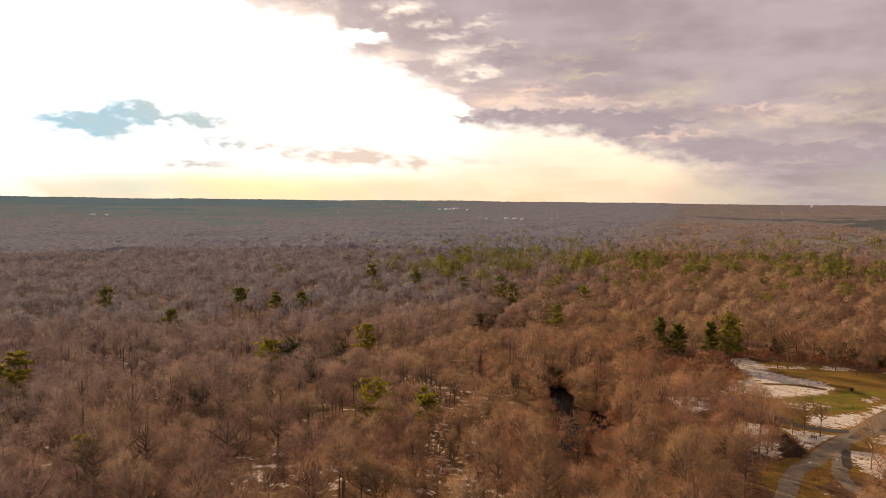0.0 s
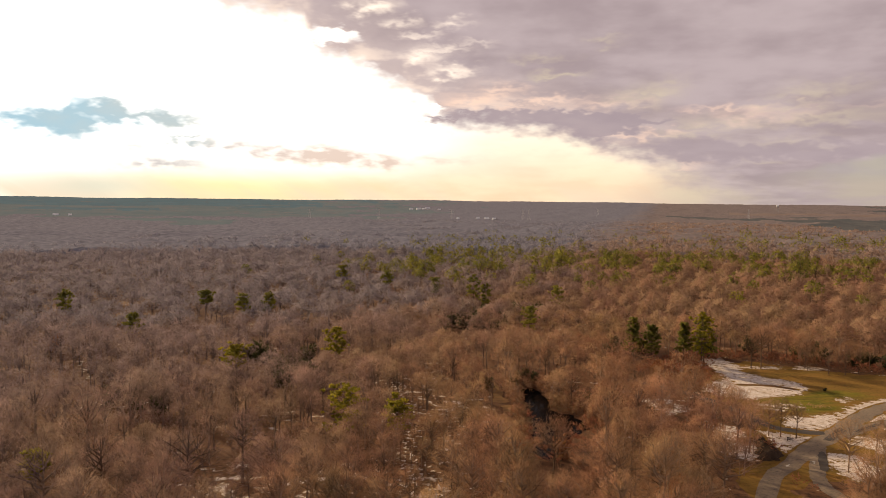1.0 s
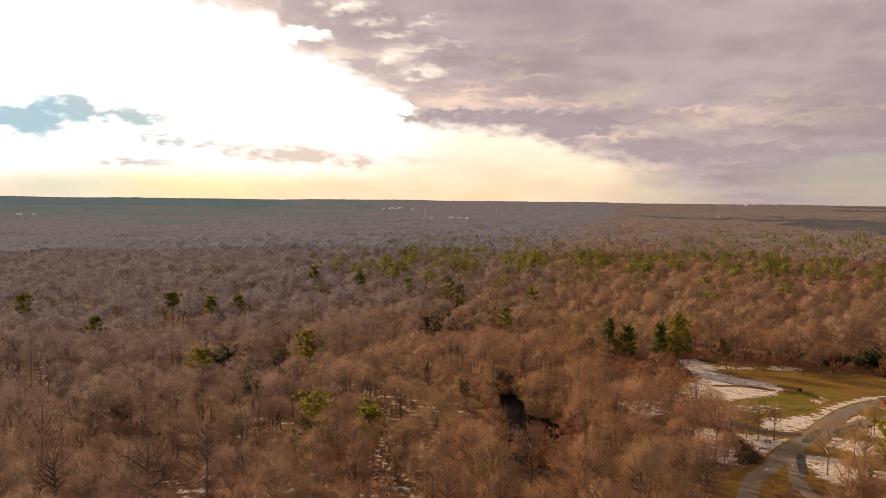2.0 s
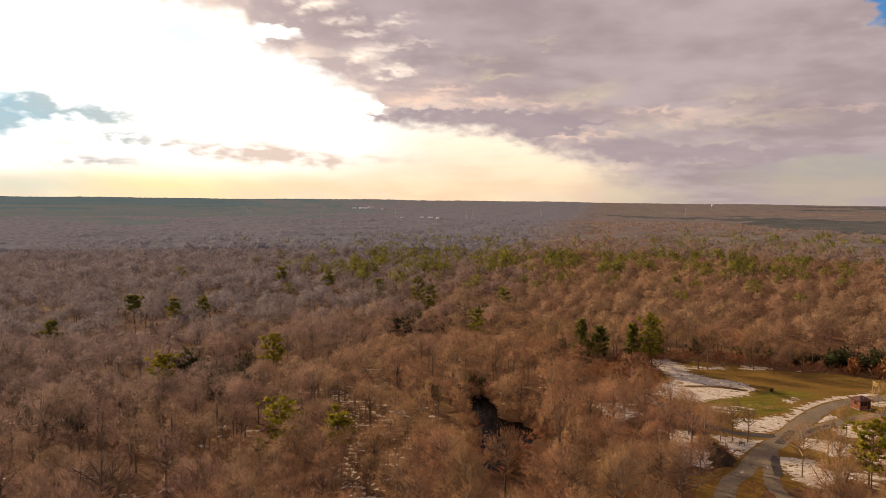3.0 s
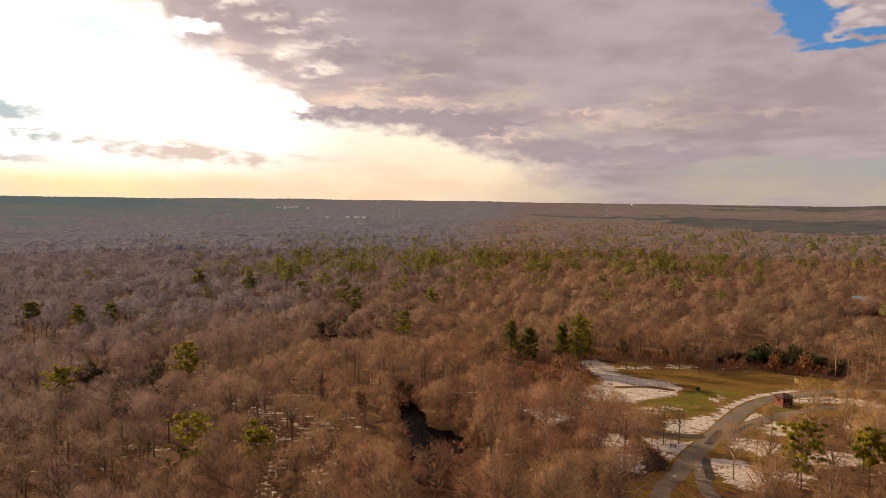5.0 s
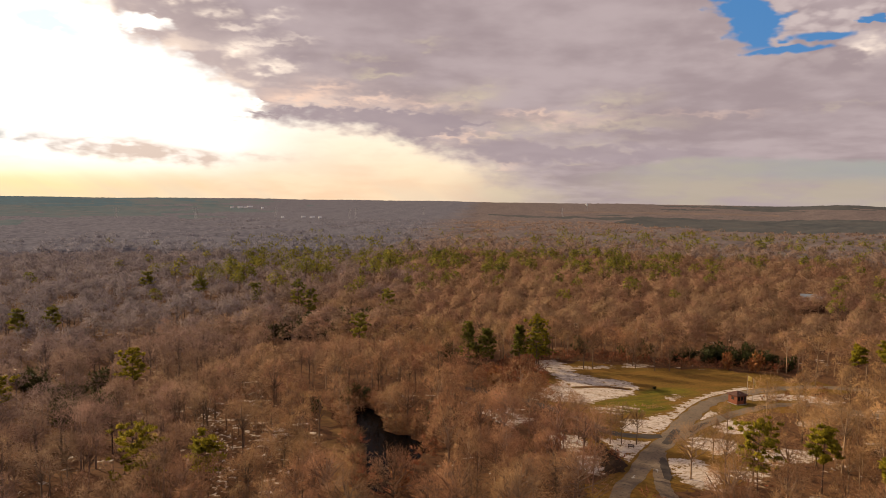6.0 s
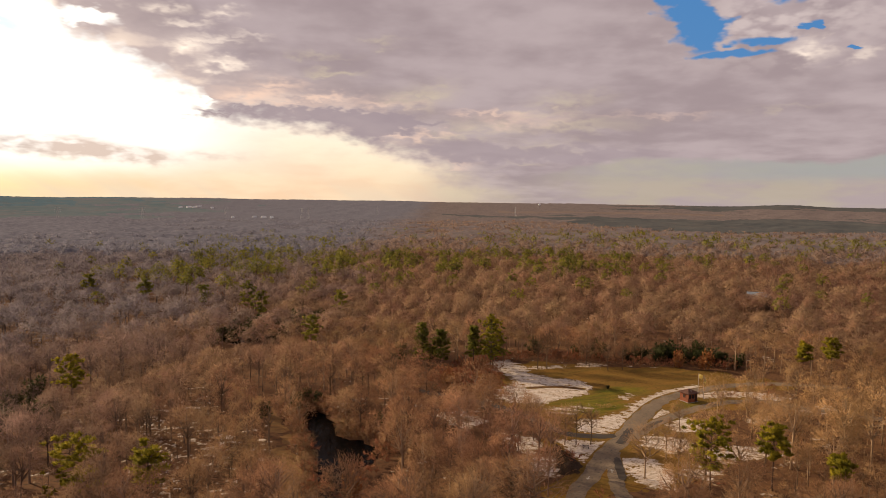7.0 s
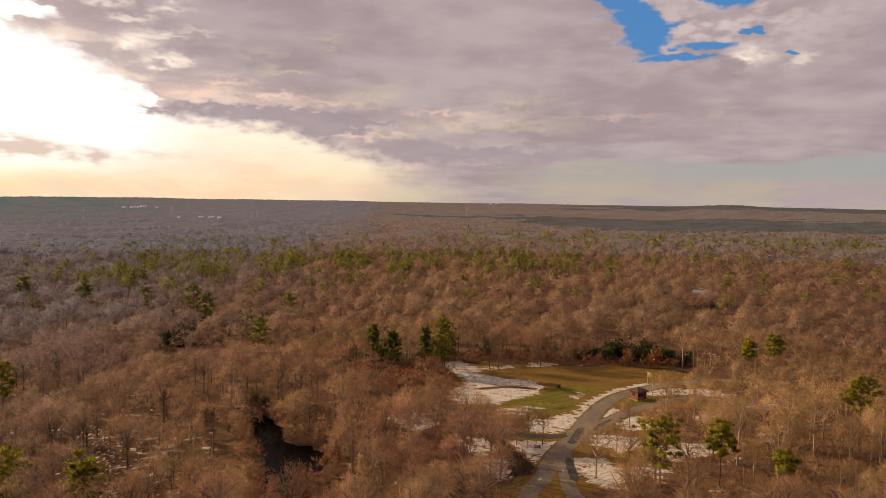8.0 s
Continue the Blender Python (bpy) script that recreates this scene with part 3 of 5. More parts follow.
def ground_sheet():
    radii = np.concatenate([[0.0], np.linspace(30, 300, 10), np.geomspace(340, 4960, 44)])
    turns = np.arange(0, 360, 1.5)
    r, a = np.meshgrid(radii, np.radians(turns), indexing="ij")
    x, y = r * np.sin(a), r * np.cos(a)
    v = np.stack([x, y, land(x, y)], -1).reshape(-1, 3)
    n = len(turns)
    i, j = np.meshgrid(np.arange(len(radii) - 1), np.arange(n), indexing="ij")
    k = (j + 1) % n
    q = np.stack([i * n + j, i * n + k, (i + 1) * n + k, (i + 1) * n + j], -1).reshape(-1, 4)[:, ::-1]
    ob = new("ground", raw_mesh("ground", v, q, [M_LITTER], smooth=True))
    return tagged(ob, "brown leaf-littered forest floor rising to low far hills", "ground", kind="structure")


def draped(name, x0, x1, y0, y1, step, depth, material, label, category, kind):
    """A thin uneven layer on the ground whose edge runs where its depth falls to nothing."""
    nx, ny = int((x1 - x0) / step) + 1, int((y1 - y0) / step) + 1
    x, y = np.meshgrid(np.linspace(x0, x1, nx), np.linspace(y0, y1, ny), indexing="ij")
    z = depth(x, y)
    i, j = np.meshgrid(np.arange(nx - 1), np.arange(ny - 1), indexing="ij")
    q = np.stack([i * ny + j, (i + 1) * ny + j, (i + 1) * ny + j + 1, i * ny + j + 1], -1).reshape(-1, 4)
    zz = z.ravel()
    q = q[(zz[q].max(1) > 0)]
    used, q = np.unique(q, return_inverse=True)
    v = np.stack([x.ravel(), y.ravel(), zz], -1)[used]
    ob = new(name, raw_mesh(name, v, q.reshape(-1, 4), [material], smooth=True))
    return tagged(ob, label, category, kind=kind)


def edge_distance(x, y, poly):
    d = off_line(x, y, poly + [poly[0]])
    return np.where(inside(x, y, poly), d, -d)


def lawn_depth(x, y):
    d = np.maximum(edge_distance(x, y, FIELD), -1.0 * off_line(x, y, ROAD_MAIN) + 6) + 1.5 * lumpy(x, y, 14, 1)
    return np.clip(d * 0.02, -0.05, 0.012)


def track_depth(x, y):
    return np.clip((1.5 + 0.8 * lumpy(x, y, 9, 2) - off_line(x, y, TRACK)) * 0.02, -0.05, 0.014)


# outlines of the thin snow left lying in the open, with its fullness
DRIFTS = [([(92, 229), (99, 230), (100.5, 220), (98, 212), (102, 204), (108, 199.5), (107, 193), (101.5, 187), (94, 185), (86.6, 182), (80, 186), (78, 192), (82, 198), (89.5, 203), (91.5, 209), (89, 220)], 0.75),
          ([(88.6, 168), (93.4, 166.5), (97.9, 168.3), (103.9, 170), (107.2, 174.5), (116.1, 179.5), (124.6, 183), (136, 186), (140, 184), (124, 179), (115, 175), (106, 168.5), (94.4, 159), (89.5, 157), (84, 160)], 0.65),
          ([(91, 178.5), (97.6, 178), (97, 173), (90, 171.5), (84, 174), (85, 179)], -0.05), ([(98, 220), (115, 219), (113, 215), (102, 215.5)], 0.0), ([(119, 221), (127, 217), (122, 211.5), (116, 215.5)], 0.0),
          ([(76.4, 157), (85.4, 152.3), (84, 148), (79, 145.2), (75.6, 143.8), (75.2, 147.4), (76.2, 151.3)], 0.75), ([(66.8, 149), (70.8, 147), (68.4, 140.2), (65.5, 139), (63.5, 142)], 0.6),
          ([(67, 162.5), (72, 160), (72, 154.5), (67.5, 150.5), (64.5, 155)], 0.6), ([(81.6, 141), (84.6, 143.2), (89, 141.2), (88.6, 133), (84, 127), (80.5, 128.8), (79.8, 137.1)], 0.6),
          ([(95, 152.5), (98.8, 153), (103, 148), (101, 142), (95.1, 142.6), (92, 147.6)], 0.6), ([(106.4, 158.6), (112.4, 161), (115.5, 157.3), (111, 151), (105, 153.5)], 0.7), ([(105.5, 165.4), (111.4, 169.8), (113.8, 167.6), (110.6, 164.2), (106, 163.3)], 0.5),
          ([(127, 178), (136, 179.5), (146, 175), (152, 168), (147, 166), (138, 172.5), (130, 174)], 0.6), ([(99, 141), (108, 143), (117, 139), (114, 134), (102, 134)], 0.25), ([(88, 133), (95, 136), (98, 131), (92, 127)], 0.1),
          ([(107, 182), (113, 183.5), (115, 181), (109, 179)], 0.0), ([(57, 182), (66, 184), (68, 172), (60, 168)], 0.1), ([(125, 156), (134, 157), (134, 153.5), (126, 153)], 0.1), ([(144, 158), (155, 160), (156, 154), (147, 153)], 0.3)]


def drift_depth(x, y):
    full = np.full(x.shape, -9.0)
    for outline, k in DRIFTS:
        full = np.maximum(full, np.minimum(edge_distance(x, y, outline) * 0.55, 0.45) + k * 0.7)
    u, v = x * 0.85 - y * 0.52, x * 0.52 + y * 0.85
    full = full + 0.34 * lumpy(u * 0.5, v * 1.2, 5.0, 3, 3) + 0.30 * lumpy(u * 0.6, v * 1.5, 1.7, 4, 2) + 0.16 * lumpy(u * 0.7, v * 1.3, 0.9, 15, 2) - 0.16
    for line, half in ROADS:
        full = np.minimum(full, (off_line(x, y, line) - half - 0.2) * 3.0)
    full = np.minimum(full, (off_line(x, y, DITCH) - 0.75) * 0.6)
    full = np.where(edge_distance(x, y, [(119.5, 176), (119.5, 169), (128.5, 169), (128.5, 176)]) > -0.5, -0.3, full)
    return np.clip(full * 0.10, -0.08, 0.045)


def bank_height(x, y):
    d = edge_distance(x, y, BANK) + 0.5 * lumpy(x, y, 3, 6, 3)
    return np.clip(d * 0.62, -0.25, 1.5) + 0.10 * lumpy(x, y, 1.6, 7, 3) * (d > 0)


def woods_snow_depth(x, y):
    patch = 0.55 * lumpy(x, y, 46, 4, 2) + 0.75 * lumpy(x, y * 1.6, 8, 5, 4) - 1.75
    patch = patch + 0.55 * np.exp(-((x - 2) / 26) ** 2 - ((y - 125) / 40) ** 2) + 0.55 * np.exp(-((x - 55) / 22) ** 2 - ((y - 178) / 16) ** 2)
    patch = patch + 1.4 * np.exp(-((x + 34) / 14) ** 2 - ((y - 128) / 12) ** 2) + 1.0 * np.exp(-((x - 3) / 9) ** 2 - ((y - 126) / 16) ** 2)
    patch = patch + 1.5 * np.exp(-((x - 13.5) / 3.5) ** 2 - ((y - 243) / 7) ** 2)
    patch = patch + 0.9 * np.exp(-((x - 5) / 14) ** 2 - ((y - 190) / 34) ** 2) + 0.45 * lumpy(x, y * 0.7, 2.6, 9, 3)
    patch = np.maximum(patch, (3.4 - off_line(x, y, SNOW_TRAIL)) * 0.22 + 0.95 * lumpy(x * 1.3, y * 0.9, 2.4, 10, 3) - 0.85)
    patch = np.where(inside(x, y, FIELD), -1, patch)
    patch = np.minimum(patch, -edge_distance(x, y, POND) - 0.5)
    patch = np.where(y < 230, np.minimum(patch, off_line(x, y, TRACK) - 1.5), patch)
    for line, half in ROADS:
        patch = np.minimum(patch, off_line(x, y, line) - half - 0.4)
    return np.clip(patch * 0.12, -0.10, 0.05)


def ribbon(name, line, half, z, material, label, category="road"):
    """A road: a cambered strip with slightly ragged edges and a side that goes into the ground."""
    bm = bmesh.new()
    rows = []
    for i, p in enumerate(line):
        a, b = np.array(line[max(i - 1, 0)]), np.array(line[min(i + 1, len(line) - 1)])
        t = (b - a) / np.hypot(*(b - a))
        n = np.array((-t[1], t[0]))
        wave = 0.22 * math.sin(i * 1.9) + 0.13 * math.sin(i * 4.3 + 1)
        row = []
        for u, h in ((-1.03, -0.06), (-1, 0), (-0.5, 0.03), (0, 0.045), (0.5, 0.03), (1, 0), (1.03, -0.06)):
            q = np.array(p) + n * (u * (half(p) if callable(half) else half) + (wave if abs(u) > 0.9 else 0) * (1 if u > 0 else -1))
            row.append(bm.verts.new((q[0], q[1], z + h)))
        rows.append(row)
    for a, b in zip(rows, rows[1:]):
        for k in range(6):
            bm.faces.new((a[k + 1], a[k], b[k], b[k + 1]))
    me = bpy.data.meshes.new(name)
    bm.to_mesh(me)
    bm.free()
    me.materials.append(material)
    return tagged(new(name, me), label, category, kind="structure")


ground_sheet()
draped("lawn", 58, 162, 118, 232, 1.2, lawn_depth, M_GRASS, "patchy green and tan winter grass of the clearing", "lawn", "structure")
draped("track", 8, 32, 116, 226, 0.8, track_depth, M_EARTH, "narrow tan grassy track through the woods", "track", "structure")
draped("open_snow", 54, 166, 120, 232, 0.34, drift_depth, M_SNOW, "thin melting snow lying on the clearing's grass", "snow", "stuff")
draped("woods_snow", -110, 190, 85, 300, 0.55, woods_snow_depth, M_SNOW, "scattered patches of old snow on the forest floor", "snow", "stuff")
ribbon("road_main", ROAD_MAIN, lambda p: float(np.interp(p[1], (132, 150, 164, 176), (1.65, 2.05, 2.2, 1.8))), 0.035, M_ROAD, "worn grey asphalt park road winding through the clearing")
ribbon("road_right", ROAD_RIGHT, 1.4, 0.028, M_ROAD, "grey asphalt branch road beside a grass island")
ribbon("road_booth", ROAD_BOOTH, 1.5, 0.030, M_ROAD, "narrow grey asphalt drive passing the red booth")
ribbon("road_left", ROAD_LEFT, 1.4, 0.026, M_PATCH, "narrow dark asphalt lane entering the woods")
draped("earth_bank", 64, 80, 134, 160, 0.4, bank_height, M_BANK, "low dark brown bank between the woods and the road", "bank", "structure")


def road_patch(points, z, label, name="asphalt_patch", material=None):
    """A thin slab of newer, darker asphalt with a ragged outline."""
    bm = bmesh.new()
    rim = smooth_line(points + [points[0]], 4)[:-1]
    face = bm.faces.new([bm.verts.new((x + 0.12 * math.sin(i * 2.7), y + 0.12 * math.cos(i * 3.1), z)) for i, (x, y) in enumerate(rim)])
    if face.normal.z < 0:
        face.normal_flip()
    got = bmesh.ops.extrude_face_region(bm, geom=[face])
    bmesh.ops.translate(bm, verts=[v for v in got["geom"] if isinstance(v, bmesh.types.BMVert)], vec=(0, 0, 0.008))
    bmesh.ops.triangulate(bm, faces=bm.faces[:])
    bmesh.ops.recalc_face_normals(bm, faces=bm.faces[:])
    me = bpy.data.meshes.new(name)
    bm.to_mesh(me)
    bm.free()
    me.materials.append(material or M_PATCH)
    tagged(new(name, me), label, "road patch", kind="structure")


road_patch([(87.6, 150.9), (88.8, 149.9), (92.4, 153.0), (96.4, 157.2), (95.4, 158.4), (91.2, 154.4)], 0.082, "dark repair strip in worn asphalt at the fork")
road_patch([(97.8, 156.2), (98.6, 155.6), (103.4, 158.9), (107.0, 160.6), (106.4, 161.5), (101.6, 159.2)], 0.070, "dark repair strip in the worn asphalt drive")
road_patch([(77.0, 133.6), (78.2, 133.2), (81.4, 138.9), (83.2, 143.0), (82.2, 143.2), (79.6, 139.0)], 0.076, "dark sealed strip along the branch road")
ribbon("ditch", DITCH, 0.55, 0.03, M_LITTER, "narrow brown ditch strip across the snowy grass", "ditch")


def still_water(name, points, label):
    bm = bmesh.new()
    rim = smooth_line(points + [points[0]], 5)[:-1]
    bm.faces.new([bm.verts.new((x + 0.5 * math.sin(i * 2.1) + 0.3 * math.sin(i * 5.3), y + 0.5 * math.cos(i * 1.7), 0.03)) for i, (x, y) in enumerate(rim)])
    bmesh.ops.triangulate(bm, faces=bm.faces[:])
    me = bpy.data.meshes.new(name)
    bm.to_mesh(me)
    bm.free()
    me.materials.append(M_WATER)
    tagged(new(name, me), label, "pond", kind="structure")


still_water("pond", POND, "still black pond ringed by bare trees")

# ---------------------------------------------------------------- trees


def tube(points, radii, sides):
    """A tapered limb through the points."""
    pts, v, f = np.array(points, float), [], []
    for i, p in enumerate(pts):
        t = pts[min(i + 1, len(pts) - 1)] - pts[max(i - 1, 0)]
        t = t / (np.linalg.norm(t) + 1e-9)
        u = np.cross(t, (0.31, 0.87, 0.38))
        u = u / np.linalg.norm(u)
        w = np.cross(t, u)
        for k in range(sides):
            a = k * math.tau / sides
            v.append(p + radii[i] * (math.cos(a) * u + math.sin(a) * w))
    for i in range(len(pts) - 1):
        for k in range(sides):
            a, b = i * sides + k, i * sides + (k + 1) % sides
            f += [(a, b, b + sides), (a, b + sides, a + sides)]
    return np.array(v), np.array(f)


def slivers(base, way, length, width, rng, out=None, stir=0.30):
    """One thin triangle for each twig or needle spray, its broad side turned to the outside of the crown."""
    n = len(base)
    if out is None:
        out = way + rng.normal(size=(n, 3))
    out = out / (np.linalg.norm(out, axis=1)[:, None] + 1e-9)
    shade = out + rng.normal(0, 0.22, (n, 3))
    shade /= np.linalg.norm(shade, axis=1)[:, None] + 1e-9
    out = out + rng.normal(0, stir, (n, 3))
    side = np.cross(way, out)
    side /= np.linalg.norm(side, axis=1)[:, None] + 1e-9
    tip = base + way * length[:, None]
    w = (width / 2)[:, None] * side
    v = np.stack([base - w, tip, base + w], 1)
    face = np.cross(v[:, 1] - v[:, 0], v[:, 2] - v[:, 0])
    turned = (face * out).sum(1) < 0
    v[turned] = v[turned][:, ::-1]
    return v.reshape(-1, 3), np.arange(3 * n).reshape(-1, 3), np.repeat(shade, 3, 0)


def weld(pieces):
    """Joins (corners, triangles, material) pieces."""
    v, f, m, at = [], [], [], 0
    for pv, pf, k in pieces:
        if len(pv) == 0:
            continue
        v.append(pv)
        f.append(pf + at)
        m.append(np.full(len(pf), k))
        at += len(pv)
    return np.concatenate(v), np.concatenate(f), np.concatenate(m)


def bare_tree(seed, height, spread, limbs, boughs, twigs, twig_len, twig_wide, sides, low=0.42, lean=0.03, thick=1.0, lay=0.25, stir=0.30, stray=0.76):
    """A leafless broad-leaved tree: (wood, twigs), each as corners and triangles."""
    rng = np.random.RandomState(seed)
    wood, ends = [], []
    bend = rng.normal(0, lean, (6, 2)).cumsum(0) * height / 6
    trunk = np.array([(bend[i, 0], bend[i, 1], height * 0.93 * i / 5) for i in range(6)])
    trunk[0, :2] = 0
    trunk[0, 2] = -0.15
    r0 = 0.0125 * height * thick
    step = slice(None) if sides > 3 else slice(None, None, 5 if sides < 3 else 2)
    tp = trunk[step]
    wood.append((*tube(tp, np.linspace(r0, r0 * 0.18, len(tp)), max(sides, 3)), 0))
    mid = np.array((*trunk[3, :2], height * (0.5 + 0.42 * low)))
    size = np.array((spread, spread, height * 1.02 - mid[2]))

    def shell(a, e, k):
        """A point of the crown's outline, by heading and height angle."""
        d = np.array((math.cos(a) * math.cos(e), math.sin(a) * math.cos(e), math.sin(e)))
        return mid + d * size * k

    for i in range(limbs):
        h = (i + rng.uniform(0.1, 0.9)) / limbs
        u = low + (0.82 - low) * h
        k = u * 5
        j = min(int(k), 4)
        p = trunk[j] + (trunk[j + 1] - trunk[j]) * (k - j)
        a, e = i * 2.4 + rng.uniform(-0.5, 0.5), math.asin(min(0.98, -0.25 + 1.2 * h))
        q2 = shell(a, e, rng.uniform(0.72, 1.03))
        q1 = p + (q2 - p) * 0.5 + rng.normal(0, 0.05 * spread, 3) - (0, 0, 0.06 * spread)
        r = r0 * (1 - 0.55 * u) * 0.90
        if sides >= 3:
            wood.append((*tube([p, q1, q2], [r, r * 0.6, r * 0.15], 3), 0))
        ends += [(q1 + (q2 - q1) * 0.3, (q2 - q1) * 0.75)] * 2
        for _ in range(boughs):
            b0 = p + (q2 - p) * rng.uniform(0.35, 0.8)
            b1 = shell(a + rng.normal(0, 0.55), min(1.5, e + rng.normal(0, 0.4)), rng.uniform(0.75, 1.05))
            if sides >= 4:
                wood.append((*tube([b0, b1], [r * 0.48, r * 0.14], 3), 0))
            ends.append((b0 + (b1 - b0) * 0.3, (b1 - b0) * 0.75))
    top = trunk[-1]
    ends.append((top - (0, 0, height * 0.1), np.array((0, 0, height * 0.15))))
    e0, ed = np.array([e[0] for e in ends]), np.array([e[1] for e in ends])
    pick = rng.randint(0, len(ends), twigs)
    s = rng.uniform(0.0, 1.0, twigs) ** 0.7
    base = e0[pick] + ed[pick] * s[:, None] + rng.normal(0, 0.085 * spread, (twigs, 3))
    way = ed[pick] / (np.linalg.norm(ed[pick], axis=1)[:, None] + 1e-9) + rng.normal(0, stray, (twigs, 3))
    way[:, 2] = way[:, 2] * 0.75 + 0.22
    up = (base - mid) / size + (0, 0, 0.25)
    up /= np.linalg.norm(up, axis=1)[:, None] + 1e-9
    way = way - lay * (way * up).sum(1)[:, None] * up
    way /= np.linalg.norm(way, axis=1)[:, None]
    ln = twig_len * rng.uniform(0.55, 1.35, twigs)
    tw = slivers(base, way, ln, twig_wide * rng.uniform(0.6, 1.3, twigs), rng, up, stir)
    return weld(wood), tw


def dome_tree(seed, height, spread, twigs, twig_len, twig_wide, lobes, sides=3, low=0.34, crown=0.40, thick=1.0, smooth=0.12, leaf=False, level=0.45):
    """A full-grown tree with a rounded crown of several rising heads, each a fan of fine twigs: (wood, twigs)."""
    rng = np.random.RandomState(seed)
    r0 = 0.0135 * height * thick
    mid = np.array((*rng.normal(0, 0.03 * height, 2), height * (1 - crown)))
    size = np.array((spread, spread, height * crown))
    fork = np.array((mid[0] * 0.4, mid[1] * 0.4, height * low))
    wood = [(*tube([(0, 0, -0.15), fork, mid + (0, 0, size[2] * 0.5)], [r0, r0 * 0.75, r0 * 0.15], max(sides, 3)), 0)]
    a = np.arange(lobes) * 2.4 + rng.uniform(-0.4, 0.4, lobes)
    e = np.arcsin(np.clip(-0.22 + 1.18 * (np.arange(lobes) + rng.uniform(0.1, 0.9, lobes)) / lobes, -0.3, 0.97))
    d = np.stack([np.cos(a) * np.cos(e), np.sin(a) * np.cos(e), np.sin(e)], -1)
    heart = mid + d * size * rng.uniform(0.46, 0.66, lobes)[:, None]
    radius = spread * rng.uniform(0.36, 0.54, lobes) * (1.6 / math.sqrt(lobes / 4.5 + 0.6))
    for h in heart:
        if sides >= 3:
            k = fork + (mid - fork) * rng.uniform(0.0, 0.9)
            wood.append((*tube([k, k + (h - k) * 0.5 - (0, 0, 0.05 * spread), h], [r0 * 0.5, r0 * 0.34, r0 * 0.12], 3), 0))
    pick = rng.randint(0, lobes, twigs)
    way = rng.normal(size=(twigs, 3))
    way /= np.linalg.norm(way, axis=1)[:, None]
    way = way * 0.85 + d[pick] * 0.45 + (0, 0, 0.28)
    way /= np.linalg.norm(way, axis=1)[:, None]
    start = rng.uniform(0.15, 0.95, twigs) ** 0.8
    base = heart[pick] + way * (radius[pick] * start)[:, None] * (1, 1, 0.85)
    bend = way + rng.normal(0, 0.55 if leaf else 0.50, (twigs, 3))
    bend /= np.linalg.norm(bend, axis=1)[:, None]
    up = 0.45 * way + 0.55 * (base - mid) / size + (0, 0, level)
    up /= np.linalg.norm(up, axis=1)[:, None]
    v, f, _ = slivers(base, bend, twig_len * rng.uniform(0.55, 1.35, twigs), twig_wide * rng.uniform(0.6, 1.3, twigs), rng, up, 0.25 if leaf else 0.7)
    shade = up + rng.normal(0, smooth, up.shape)
    shade /= np.linalg.norm(shade, axis=1)[:, None]
    return weld(wood), (v, f, np.repeat(shade, 3, 0))


def pine_tree(seed, height, low, spread, whorls, tufts, sprays, layered, sides=6, spray_len=0.55, spray_wide=0.16, lean=0.02):
    """A pine: (trunk and limbs, needle sprays). layered: 1 for tiers that narrow upwards, 0 for a loose, open crown."""
    rng = np.random.RandomState(seed)
    bend = rng.normal(0, lean, (6, 2)).cumsum(0) * height / 6
    trunk = np.array([(bend[i, 0], bend[i, 1], height * 0.97 * i / 5) for i in range(6)])
    trunk[0] = (0, 0, -0.15)
    r0 = 0.014 * height
    tp = trunk if sides > 3 else trunk[::5]
    wood = [(*tube(tp, np.linspace(r0, r0 * 0.15, len(tp)), sides), 0)]
    base, way, heart = [], [], []
    for i in range(whorls):
        u = low + (0.97 - low) * (i + rng.uniform(0.1, 0.9)) / whorls
        k = u * 5
        j = min(int(k), 4)
        p = trunk[j] + (trunk[j + 1] - trunk[j]) * (k - j)
        h = (u - low) / (1 - low)
        if layered:
            reach = spread * (1.0 - 0.85 * h ** 1.2) * rng.uniform(0.7, 1.1)
        else:
            reach = spread * (0.35 + 0.9 * math.sin(math.pi * min(1, 0.25 + 0.72 * h))) * rng.uniform(0.45, 1.05)
        for b in range(3 if layered else 2):
            a = i * 2.1 + b * math.tau / (3 if layered else 2) + rng.uniform(-0.5, 0.5)
            out = np.array((math.cos(a), math.sin(a), rng.uniform(0.02, 0.35) if layered else rng.uniform(0.1, 0.6)))
            q = p + out * reach
            q[2] = min(q[2], height)
            if sides >= 4:
                wood.append((*tube([p, p + (q - p) * 0.55 + (0, 0, 0.1), q], [r0 * 0.32, r0 * 0.2, r0 * 0.07], 3), 0))
            for t in range(tufts):
                c = p + (q - p) * rng.uniform(0.45, 1.05) + rng.normal(0, 0.14 * spread, 3) * (1, 1, 0.45)
                d = rng.normal(size=(sprays, 3))
                d[:, 2] = np.abs(d[:, 2]) * 0.75 + 0.1
                d /= np.linalg.norm(d, axis=1)[:, None]
                base.append(c + d * 0.12 + rng.normal(0, 0.16, (sprays, 3)) * (1, 1, 0.5))
                way.append(d)
                heart.append(d)
    base, way, heart = np.concatenate(base), np.concatenate(way), np.concatenate(heart)
    n = len(base)
    axis = np.array((*trunk[4, :2], height * (low + 0.4 * (1 - low))))
    nd = slivers(base, way, spray_len * rng.uniform(0.6, 1.3, n), spray_wide * rng.uniform(0.7, 1.3, n), rng, (base - axis) / spread * 0.7 + heart + (0, 0, 0.3))
    return weld(wood), nd


